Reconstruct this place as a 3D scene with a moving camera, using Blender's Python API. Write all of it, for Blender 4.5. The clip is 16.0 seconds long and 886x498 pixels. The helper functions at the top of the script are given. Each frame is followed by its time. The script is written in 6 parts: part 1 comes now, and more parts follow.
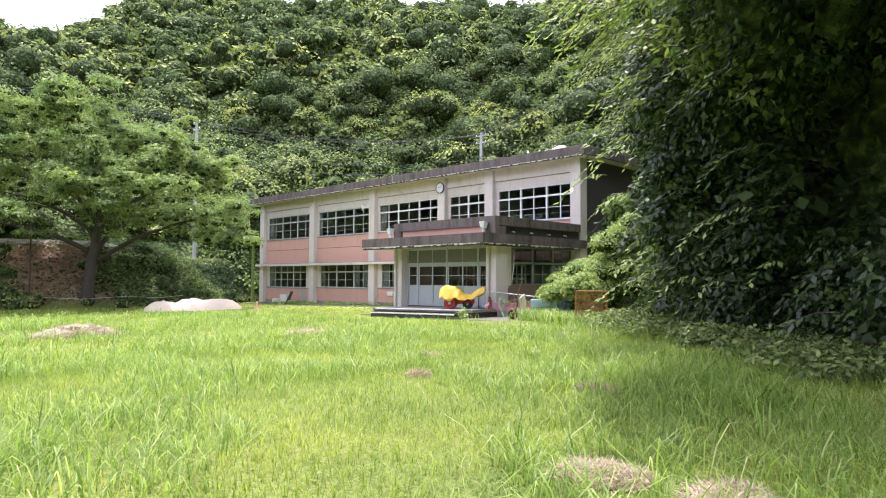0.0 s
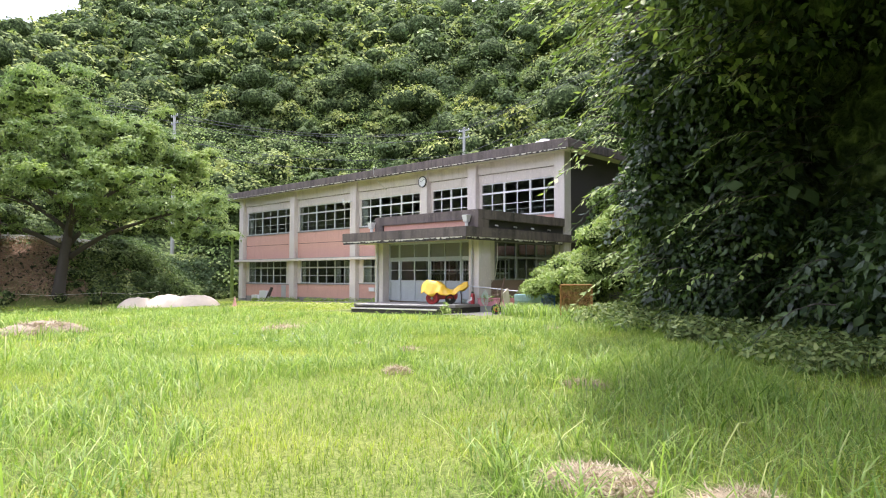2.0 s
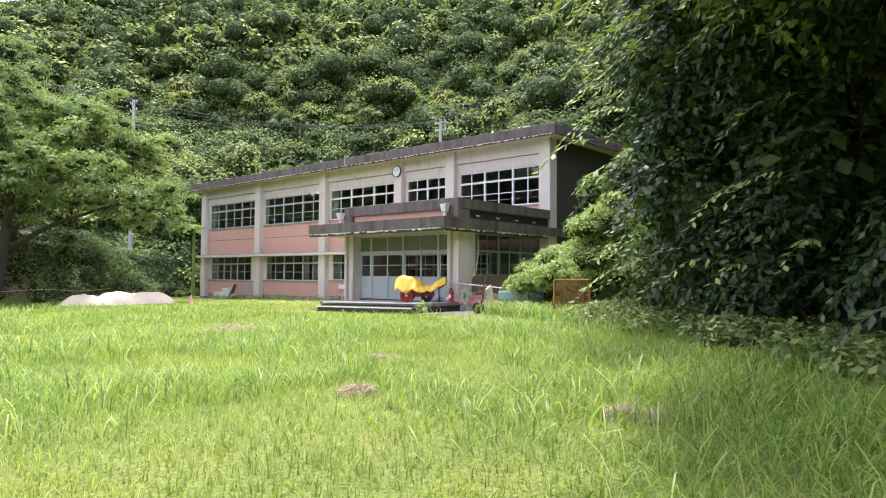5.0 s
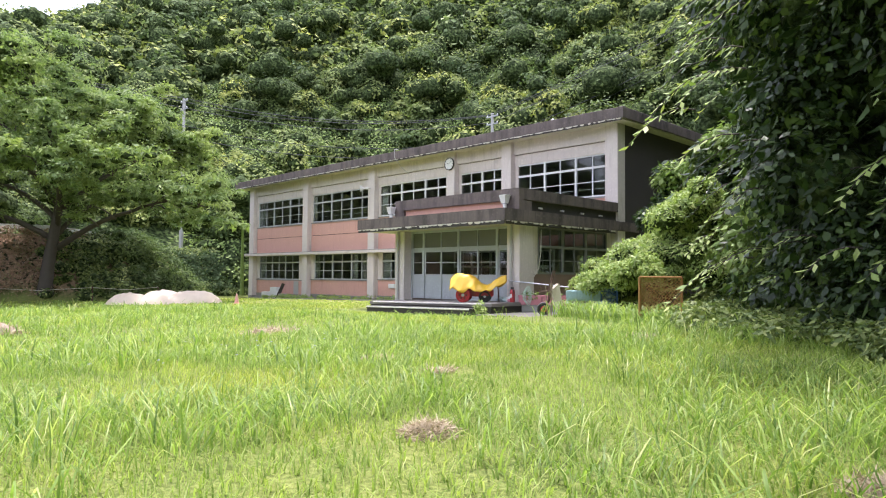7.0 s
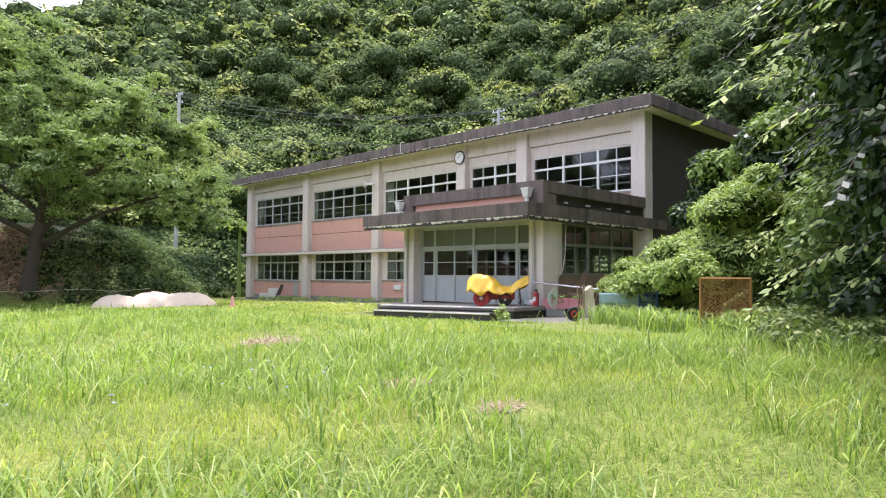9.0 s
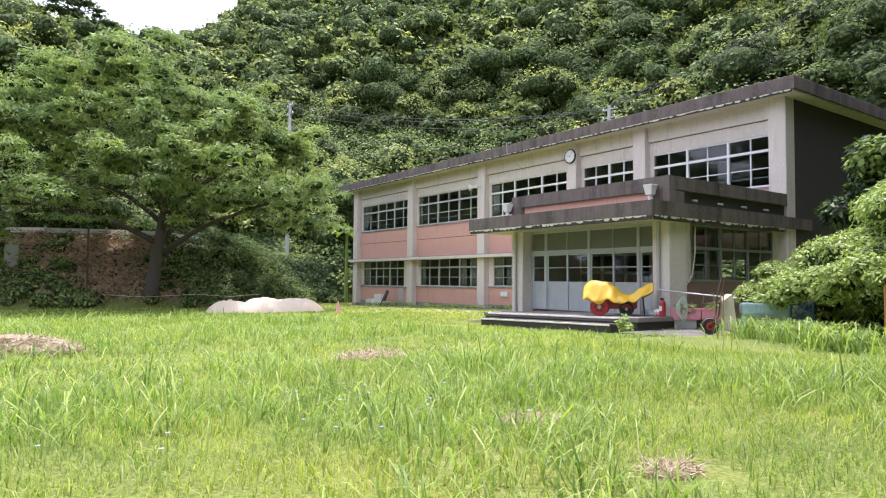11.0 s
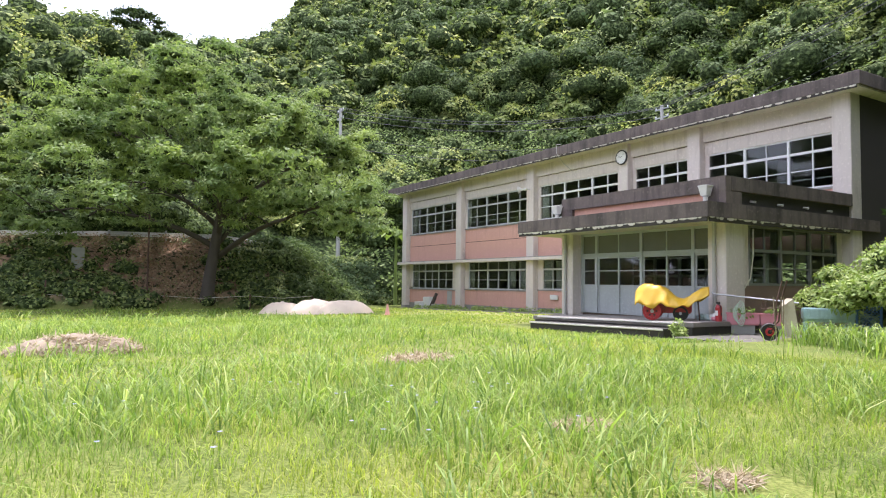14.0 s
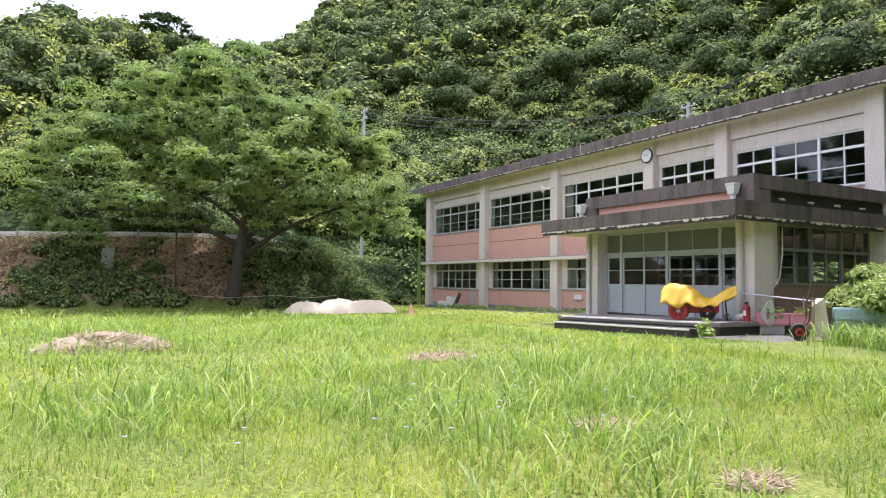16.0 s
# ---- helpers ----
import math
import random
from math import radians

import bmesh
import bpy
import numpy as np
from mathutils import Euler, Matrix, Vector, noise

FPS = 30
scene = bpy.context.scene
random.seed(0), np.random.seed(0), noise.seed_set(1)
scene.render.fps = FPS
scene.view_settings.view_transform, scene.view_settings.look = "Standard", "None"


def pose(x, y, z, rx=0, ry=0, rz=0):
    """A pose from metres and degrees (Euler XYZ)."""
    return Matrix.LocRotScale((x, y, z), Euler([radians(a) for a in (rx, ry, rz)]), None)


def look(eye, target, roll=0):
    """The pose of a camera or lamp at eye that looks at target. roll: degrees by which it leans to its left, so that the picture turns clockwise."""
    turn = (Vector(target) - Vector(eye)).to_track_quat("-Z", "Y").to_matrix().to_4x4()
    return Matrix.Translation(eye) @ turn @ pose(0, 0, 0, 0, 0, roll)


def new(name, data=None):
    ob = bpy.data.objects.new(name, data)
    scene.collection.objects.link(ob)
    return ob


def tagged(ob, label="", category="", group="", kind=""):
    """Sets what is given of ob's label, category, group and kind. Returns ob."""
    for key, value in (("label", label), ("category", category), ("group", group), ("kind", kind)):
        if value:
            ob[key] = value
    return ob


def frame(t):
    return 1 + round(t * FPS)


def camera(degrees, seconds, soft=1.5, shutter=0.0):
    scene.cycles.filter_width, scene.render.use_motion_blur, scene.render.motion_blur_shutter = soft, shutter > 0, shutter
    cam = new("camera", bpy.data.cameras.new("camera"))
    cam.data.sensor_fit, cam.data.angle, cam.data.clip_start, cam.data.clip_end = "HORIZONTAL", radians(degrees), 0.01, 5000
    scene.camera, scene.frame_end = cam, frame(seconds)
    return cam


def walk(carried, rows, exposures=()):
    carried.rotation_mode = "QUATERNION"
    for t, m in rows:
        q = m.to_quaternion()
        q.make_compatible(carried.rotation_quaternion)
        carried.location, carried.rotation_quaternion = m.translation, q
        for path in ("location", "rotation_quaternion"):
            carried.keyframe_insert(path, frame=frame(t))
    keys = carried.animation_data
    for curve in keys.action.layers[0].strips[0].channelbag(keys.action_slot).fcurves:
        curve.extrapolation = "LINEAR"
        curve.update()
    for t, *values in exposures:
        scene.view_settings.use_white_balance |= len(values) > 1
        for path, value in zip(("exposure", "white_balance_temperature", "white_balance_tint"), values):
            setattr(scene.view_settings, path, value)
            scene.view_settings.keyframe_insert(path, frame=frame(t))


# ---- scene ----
cam = camera(68.6, 16.0, soft=1.1)
PATH = [
    (0, (48.606, -27.159, 2.137), (47.192, -25.747, 2.225), 0.2),
    (0.5, (48.584, -27.176, 2.141), (47.184, -25.751, 2.228), 0.2),
    (1, (48.552, -27.157, 2.136), (47.164, -25.72, 2.225), 0.2),
    (1.5, (48.456, -27.018, 2.107), (47.078, -25.571, 2.192), 0.2),
    (2, (48.254, -26.737, 2.051), (46.877, -25.289, 2.129), 0.1),
    (2.5, (47.922, -26.506, 2.048), (46.567, -25.037, 2.122), 0.3),
    (3, (47.644, -26.29, 2.003), (46.329, -24.785, 2.077), 0.3),
    (3.5, (47.328, -26.041, 1.903), (46.008, -24.54, 1.977), 0.2),
    (5.8, (45.829, -24.385, 1.869), (44.509, -22.884, 1.948), 0.4),
    (6, (45.62, -24.261, 1.819), (44.278, -22.78, 1.897), 0.5),
    (6.5, (45.218, -23.96, 1.795), (43.83, -22.522, 1.871), 0.5),
    (7, (44.838, -23.717, 1.785), (43.413, -22.316, 1.862), 0.4),
    (7.5, (44.366, -23.486, 1.761), (42.935, -22.091, 1.835), 0.5),
    (8, (43.916, -23.187, 1.753), (42.497, -21.779, 1.829), 0.4),
    (8.2, (43.738, -23.074, 1.771), (42.324, -21.662, 1.849), 0.4),
    (10.3, (42.032, -22.067, 1.79), (40.487, -20.799, 1.879), 0.6),
    (10.5, (41.961, -21.991, 1.794), (40.379, -20.771, 1.883), 0.5),
    (11, (41.858, -21.866, 1.802), (40.231, -20.707, 1.896), 0.5),
    (11.5, (41.823, -21.86, 1.808), (40.171, -20.737, 1.907), 0.6),
    (12, (41.817, -21.85, 1.808), (40.147, -20.754, 1.909), 0.7),
    (12.5, (41.822, -21.843, 1.806), (40.142, -20.763, 1.907), 0.6),
    (13, (41.824, -21.835, 1.803), (40.133, -20.771, 1.904), 0.6),
    (13.5, (41.831, -21.839, 1.8), (40.131, -20.79, 1.902), 0.7),
    (14, (41.834, -21.838, 1.801), (40.125, -20.805, 1.902), 0.7),
    (14.5, (41.826, -21.82, 1.792), (40.107, -20.802, 1.894), 0.7),
    (15, (41.825, -21.822, 1.793), (40.097, -20.82, 1.895), 0.7),
    (15.5, (41.822, -21.821, 1.79), (40.085, -20.834, 1.891), 0.7),
    (16, (41.827, -21.824, 1.786), (40.081, -20.853, 1.886), 0.7),
]
walk(cam, [(t, look(eye, target, roll)) for t, eye, target, roll in PATH], exposures=((0.0, 1.13, 6200, 24), (7.0, 1.02, 6200, 24), (11.0, 0.93, 6200, 24), (16.0, 0.91, 6200, 24)))

# ---- world and sun ----
SUN_FROM = Vector((-0.15, 0.15, 1.0)).normalized()
world = bpy.data.worlds.new("sky")
scene.world = world
world.use_nodes = True
wn = world.node_tree
sky = wn.nodes.new("ShaderNodeTexSky")
sky.sky_type = "NISHITA"
sky.sun_disc = False
sky.sun_elevation = math.asin(SUN_FROM.z)
sky.sun_rotation = math.atan2(SUN_FROM.x, SUN_FROM.y)
sky.dust_density = 4.0
bg = wn.nodes["Background"]
haze = wn.nodes.new("ShaderNodeMix")
haze.data_type = "RGBA"
haze.inputs["Factor"].default_value = 0.7
haze.inputs["B"].default_value = (12.0, 13.2, 14.6, 1)
wn.links.new(sky.outputs[0], haze.inputs["A"])
wn.links.new(haze.outputs["Result"], bg.inputs["Color"])
bg.inputs["Strength"].default_value = 0.12
sun = new("sun", bpy.data.lights.new("sun", "SUN"))
sun.data.energy = 3.9
sun.data.angle = radians(1.5)
sun.data.color = (1.0, 0.96, 0.91)
sun.matrix_world = look(SUN_FROM * 100, (0, 0, 0))


# ---- materials ----
def node(nt, kind, **values):
    n = nt.nodes.new(kind)
    for key, value in values.items():
        n.inputs[key.replace("_", " ")].default_value = value
    return n


def ramp(nt, source, stops):
    r = nt.nodes.new("ShaderNodeValToRGB")
    while len(r.color_ramp.elements) < len(stops):
        r.color_ramp.elements.new(0.5)
    for e, (at, colour) in zip(r.color_ramp.elements, stops):
        e.position, e.color = at, (*colour, 1)
    nt.links.new(source, r.inputs["Fac"])
    return r.outputs["Color"]


def blend(nt, fac, a, b, kind="MIX"):
    m = nt.nodes.new("ShaderNodeMix")
    m.data_type, m.blend_type = "RGBA", kind
    for socket, value in (("Factor", fac), ("A", a), ("B", b)):
        if isinstance(value, (int, float)):
            m.inputs[socket].default_value = value
        elif isinstance(value, tuple):
            m.inputs[socket].default_value = (*value, 1)
        else:
            nt.links.new(value, m.inputs[socket])
    return m.outputs["Result"]


def coords(nt, scale=(1, 1, 1)):
    g = nt.nodes.new("ShaderNodeNewGeometry")
    m = nt.nodes.new("ShaderNodeMapping")
    m.inputs["Scale"].default_value = scale
    nt.links.new(g.outputs["Position"], m.inputs["Vector"])
    return m.outputs["Vector"]


def noisy(nt, scale, detail=4, stretch=(1, 1, 1)):
    n = node(nt, "ShaderNodeTexNoise", Scale=scale, Detail=detail)
    nt.links.new(coords(nt, stretch), n.inputs["Vector"])
    return n.outputs["Fac"]


def bump(nt, height, strength, distance=0.02):
    b = node(nt, "ShaderNodeBump", Strength=strength, Distance=distance)
    nt.links.new(height, b.inputs["Height"])
    return b.outputs["Normal"]


def start(name):
    mat = bpy.data.materials.new(name)
    mat.use_nodes = True
    return mat, mat.node_tree, mat.node_tree.nodes["Principled BSDF"]


def painted(name, a, b, scale=2.5, streak=None, rough=0.8, streak_amount=(0.5, 0.72), grain=0.25, metal=0.0):
    """Paint or plaster of two near tones, with grain and, if given, dark runs of rain down it."""
    mat, nt, p = start(name)
    colour = blend(nt, noisy(nt, scale, 6), a, b)
    fine = noisy(nt, 60, 3)
    colour = blend(nt, 0.22, colour, ramp(nt, fine, [(0.3, tuple(c * 0.75 for c in a)), (0.7, a)]))
    if streak:
        runs = noisy(nt, 1.0, 10, (2.3, 2.3, 0.5))
        mask = ramp(nt, runs, [(streak_amount[0], (0, 0, 0)), (streak_amount[1], (1, 1, 1))])
        colour = blend(nt, mask, colour, streak)
        thin = ramp(nt, noisy(nt, 1.0, 6, (9.0, 9.0, 0.55)), [(0.55, (0, 0, 0)), (0.78, (0.6, 0.6, 0.6))])
        colour = blend(nt, thin, colour, streak)
        spots = ramp(nt, noisy(nt, 11.0, 5), [(0.56, (0, 0, 0)), (0.74, (0.45, 0.45, 0.45))])
        colour = blend(nt, spots, colour, tuple(min(1.0, c * 1.35) for c in a))
    nt.links.new(colour, p.inputs["Base Color"])
    p.inputs["Roughness"].default_value = rough
    p.inputs["Metallic"].default_value = metal
    nt.links.new(bump(nt, fine, grain, 0.006), p.inputs["Normal"])
    return mat


def leafy(name, stops, translucent=0.35, rough=0.5, tint=None, tint_scale=0.07, gloss=0.3, dim=(0.5, 0.56, 0.55), species=None):
    """Foliage: every leaf its own tone, with drifts of tone from plant to plant."""
    mat, nt, p = start(name)
    g = nt.nodes.new("ShaderNodeNewGeometry")
    colour = ramp(nt, g.outputs["Random Per Island"], stops)
    if tint:
        n = noisy(nt, tint_scale, 3)
        mask = ramp(nt, n, [(0.42, (0, 0, 0)), (0.62, (1, 1, 1))])
        colour = blend(nt, mask, colour, blend(nt, 1.0, colour, tint, "MULTIPLY"))
        shade = ramp(nt, noisy(nt, tint_scale * 2.1, 2), [(0.38, dim), (0.56, (1, 1, 1))])
        colour = blend(nt, 1.0, colour, shade, "MULTIPLY")
    if species:
        a = nt.nodes.new("ShaderNodeAttribute")
        a.attribute_name = "species"
        colour = blend(nt, 1.0, colour, ramp(nt, a.outputs["Fac"], species), "MULTIPLY")
    nt.links.new(colour, p.inputs["Base Color"])
    p.inputs["Roughness"].default_value = rough
    p.inputs["Specular IOR Level"].default_value = gloss
    t = nt.nodes.new("ShaderNodeBsdfTranslucent")
    warm = blend(nt, 1.0, colour, (1.0, 1.14, 0.6), "MULTIPLY")
    nt.links.new(warm, t.inputs["Color"])
    m = nt.nodes.new("ShaderNodeMixShader")
    m.inputs[0].default_value = translucent
    nt.links.new(p.outputs[0], m.inputs[1])
    nt.links.new(t.outputs[0], m.inputs[2])
    nt.links.new(m.outputs[0], nt.nodes["Material Output"].inputs["Surface"])
    return mat


def glassy(name, tint, base=0.04):
    mat, nt, p = start(name)
    nt.nodes.remove(p)
    clear = nt.nodes.new("ShaderNodeBsdfTransparent")
    clear.inputs["Color"].default_value = (*tint, 1)
    shine = nt.nodes.new("ShaderNodeBsdfGlossy")
    shine.inputs["Roughness"].default_value = 0.03
    f = nt.nodes.new("ShaderNodeLayerWeight")
    f.inputs["Blend"].default_value = 0.5
    power = nt.nodes.new("ShaderNodeMath")
    power.operation = "POWER"
    power.inputs[1].default_value = 4.0
    nt.links.new(f.outputs["Facing"], power.inputs[0])
    lift = nt.nodes.new("ShaderNodeMath")
    lift.operation = "MULTIPLY_ADD"
    lift.inputs[1].default_value, lift.inputs[2].default_value = 0.6, base
    nt.links.new(power.outputs[0], lift.inputs[0])
    m = nt.nodes.new("ShaderNodeMixShader")
    nt.links.new(lift.outputs[0], m.inputs[0])
    nt.links.new(clear.outputs[0], m.inputs[1])
    nt.links.new(shine.outputs[0], m.inputs[2])
    nt.links.new(m.outputs[0], nt.nodes["Material Output"].inputs["Surface"])
    return mat


CREAM = painted("cream_plaster", (0.62, 0.56, 0.51), (0.54, 0.48, 0.44), 1.6, (0.36, 0.31, 0.275), streak_amount=(0.58, 0.85))
PINK = painted("pink_plaster", (0.61, 0.345, 0.28), (0.54, 0.30, 0.245), 1.2, (0.42, 0.235, 0.19), streak_amount=(0.62, 0.9))
# Soffit's yellow tint stands in for light bounced off the grass.
SOFFIT = painted("bounce_tinted_soffit", (0.56, 0.53, 0.40), (0.46, 0.43, 0.31), 1.0, (0.3, 0.27, 0.2), streak_amount=(0.6, 0.8))
WEATHERED = painted("weathered_concrete", (0.185, 0.145, 0.132), (0.075, 0.059, 0.055), 2.6, (0.035, 0.03, 0.028), streak_amount=(0.44, 0.76), grain=0.5)
EDGE = painted("flaking_white_edge", (0.66, 0.63, 0.54), (0.52, 0.48, 0.40), 3.0)
STAIN = painted("black_mould", (0.035, 0.03, 0.028), (0.06, 0.052, 0.046), 6.0)
PLINTH = painted("grey_concrete", (0.30, 0.29, 0.27), (0.21, 0.20, 0.185), 2.2, (0.13, 0.125, 0.11), grain=0.5)
# Near-black tone holds the trees' shade on this end as well as stain.
ENDWALL = painted("stained_shaded_end_wall", (0.05, 0.042, 0.04), (0.034, 0.029, 0.027), 0.8, grain=0.4)
RISER = painted("dark_concrete", (0.05, 0.044, 0.04), (0.03, 0.027, 0.024), 3.0, grain=0.5)
SLABTOP = painted("platform_concrete", (0.25, 0.225, 0.205), (0.155, 0.14, 0.128), 2.4, grain=0.5)
NOSING = painted("pale_step_nosing", (0.80, 0.77, 0.71), (0.62, 0.59, 0.54), 4.0)
PAD = painted("stained_concrete", (0.15, 0.138, 0.12), (0.07, 0.066, 0.056), 2.0, (0.05, 0.055, 0.035), grain=0.6)
# Hall's side wall: plaster with that side's shade put into the colour.
DULL = painted("shade_toned_plaster", (0.24, 0.155, 0.125), (0.17, 0.115, 0.095), 1.5)
ALUMINIUM = painted("aluminium", (0.50, 0.52, 0.52), (0.43, 0.45, 0.45), 5, rough=0.45, metal=0.25, grain=0.05)
WHITEFRAME = painted("white_frame", (0.72, 0.73, 0.73), (0.62, 0.63, 0.63), 5, rough=0.45, grain=0.05)
DOORBLUE = painted("blue_grey_door_paint", (0.40, 0.425, 0.43), (0.35, 0.375, 0.38), 2.0, (0.29, 0.31, 0.31), rough=0.5, streak_amount=(0.6, 0.85), grain=0.08)
INSIDE = painted("room_wall", (0.42, 0.41, 0.37), (0.36, 0.35, 0.31), 1.0)
INFLOOR = painted("room_floor", (0.13, 0.09, 0.055), (0.09, 0.065, 0.04), 3.0, rough=0.5)
CURTAIN = painted("white_curtain", (0.85, 0.84, 0.80), (0.76, 0.75, 0.71), 6.0)
GLASS = glassy("window_glass", (0.74, 0.78, 0.76))
DARKGLASS = painted("frosted_transom_glass", (0.17, 0.175, 0.15), (0.13, 0.135, 0.115), 2, rough=0.25, grain=0.03)
# Hall side frames: shade put into a darker grey.
DIMFRAME = painted("shade_toned_frame", (0.20, 0.205, 0.195), (0.15, 0.155, 0.15), 4, rough=0.6)
PIPE = painted("pipe_grey", (0.44, 0.43, 0.40), (0.36, 0.35, 0.33), 4, rough=0.6)
WHITE = painted("white_enamel", (0.72, 0.72, 0.70), (0.62, 0.62, 0.60), 5, rough=0.4, grain=0.05)
BLACK = painted("black_rubber", (0.025, 0.025, 0.025), (0.04, 0.04, 0.038), 6, rough=0.7)
RED = painted("red_paint", (0.42, 0.025, 0.03), (0.30, 0.02, 0.025), 5, (0.12, 0.03, 0.025), rough=0.45, streak_amount=(0.58, 0.75))
YELLOW = painted("yellow_sheet", (0.70, 0.43, 0.03), (0.62, 0.36, 0.02), 3, rough=0.42, grain=0.1)
PINKPLASTIC = painted("pink_plastic", (0.62, 0.25, 0.29), (0.52, 0.20, 0.24), 4, rough=0.5)
GREENPLASTIC = painted("pale_green_hose", (0.45, 0.58, 0.46), (0.38, 0.50, 0.40), 8, rough=0.5)
PALEBLUE = painted("pale_blue_enamel", (0.38, 0.55, 0.56), (0.32, 0.48, 0.50), 4, (0.25, 0.34, 0.33), rough=0.5)
BLUENET = painted("blue_net", (0.06, 0.14, 0.32), (0.04, 0.10, 0.24), 6)
ORANGENET = painted("orange_net", (0.38, 0.19, 0.05), (0.27, 0.14, 0.05), 6)
RUST = painted("rusty_steel", (0.10, 0.05, 0.035), (0.06, 0.035, 0.025), 8)
STEEL = painted("galvanised_steel", (0.46, 0.47, 0.48), (0.38, 0.39, 0.40), 3, rough=0.45, metal=0.6)
TRAYPAINT = painted("cream_tray_paint", (0.52, 0.48, 0.36), (0.40, 0.36, 0.26), 4, (0.2, 0.14, 0.09))
SANDSHEET = painted("sand_coloured_sheet", (0.76, 0.63, 0.50), (0.60, 0.48, 0.37), 3.5, rough=0.75)
STONE = painted("grey_stone", (0.33, 0.33, 0.31), (0.24, 0.24, 0.22), 6, grain=0.5)
POLE = painted("concrete_pole", (0.45, 0.44, 0.42), (0.38, 0.37, 0.35), 3)
WIRE = painted("black_cable", (0.05, 0.055, 0.06), (0.07, 0.075, 0.08), 4)
ORANGE = painted("cone_plastic", (0.70, 0.36, 0.32), (0.60, 0.30, 0.26), 6, rough=0.5)
CLOTH = painted("grey_blue_cloth", (0.35, 0.44, 0.43), (0.27, 0.35, 0.35), 8)
WOOD = painted("weathered_wood", (0.28, 0.22, 0.15), (0.19, 0.145, 0.095), 6)
HAY = leafy("dry_cut_grass", [(0.0, (0.25, 0.19, 0.12)), (0.5, (0.38, 0.30, 0.195)), (1.0, (0.50, 0.42, 0.29))], translucent=0.15)
BARK = painted("bark", (0.075, 0.06, 0.048), (0.045, 0.037, 0.03), 5, grain=0.9)
GRASS = leafy("turf_blades", [(0.0, (0.15, 0.225, 0.05)), (0.45, (0.28, 0.37, 0.088)), (0.85, (0.39, 0.46, 0.125)), (1.0, (0.52, 0.53, 0.24))], translucent=0.5, tint=(1.17, 1.05, 0.84), tint_scale=0.35, gloss=0.15, dim=(0.72, 0.8, 0.74))
TALLGRASS = leafy("tall_grass_blades", [(0.0, (0.10, 0.175, 0.035)), (0.5, (0.21, 0.31, 0.065)), (0.85, (0.33, 0.43, 0.105)), (1.0, (0.50, 0.52, 0.22))], translucent=0.48, gloss=0.3, rough=0.45)
FOREST = leafy("forest_leaves", [(0.0, (0.11, 0.155, 0.07)), (0.5, (0.165, 0.213, 0.098)), (1.0, (0.23, 0.275, 0.135))], translucent=0.28, tint=(1.45, 1.32, 1.1), tint_scale=0.09, gloss=0.1, rough=0.7, dim=(0.55, 0.6, 0.6), species=[(0.0, (0.5, 0.6, 0.56)), (0.3, (0.8, 0.87, 0.8)), (0.6, (1.15, 1.13, 0.98)), (0.85, (1.75, 1.55, 1.1)), (1.0, (1.7, 1.62, 1.7))])


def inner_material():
    """Twigs and leaves inside a crown, their shade put into the dark colour."""
    mat, nt, p = start("inner_leaf_shade")
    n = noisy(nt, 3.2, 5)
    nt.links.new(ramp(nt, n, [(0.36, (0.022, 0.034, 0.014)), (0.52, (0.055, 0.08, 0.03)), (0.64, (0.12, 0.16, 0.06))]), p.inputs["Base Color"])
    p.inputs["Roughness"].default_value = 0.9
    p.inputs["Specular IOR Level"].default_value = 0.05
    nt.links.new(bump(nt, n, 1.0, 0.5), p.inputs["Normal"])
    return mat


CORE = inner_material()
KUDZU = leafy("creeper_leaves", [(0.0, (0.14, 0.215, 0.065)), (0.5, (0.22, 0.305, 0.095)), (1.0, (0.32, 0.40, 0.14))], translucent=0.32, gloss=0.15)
SILKTREE = leafy("feathery_leaves", [(0.0, (0.14, 0.20, 0.085)), (0.5, (0.21, 0.28, 0.12)), (1.0, (0.29, 0.36, 0.16))], translucent=0.42, gloss=0.12, tint=(1.3, 1.22, 0.95), tint_scale=0.3, dim=(0.72, 0.78, 0.78))
BANKLEAF = leafy("bank_leaves", [(0.0, (0.07, 0.11, 0.035)), (0.5, (0.15, 0.20, 0.065)), (1.0, (0.28, 0.32, 0.11))], translucent=0.3, gloss=0.15)
PETAL = leafy("violet_petals", [(0.0, (0.30, 0.30, 0.62)), (1.0, (0.46, 0.44, 0.75))], translucent=0.3)
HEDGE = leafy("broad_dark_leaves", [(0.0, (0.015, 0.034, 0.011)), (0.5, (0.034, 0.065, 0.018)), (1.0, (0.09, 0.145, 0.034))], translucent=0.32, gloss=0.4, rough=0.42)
BUSHLEAF = leafy("bright_bush_leaves", [(0.0, (0.17, 0.255, 0.065)), (0.5, (0.28, 0.37, 0.10)), (1.0, (0.42, 0.48, 0.17))], translucent=0.3)
DEADLEAF = leafy("withered_leaves", [(0.0, (0.22, 0.135, 0.09)), (0.6, (0.40, 0.26, 0.17)), (1.0, (0.17, 0.20, 0.075))], translucent=0.15)


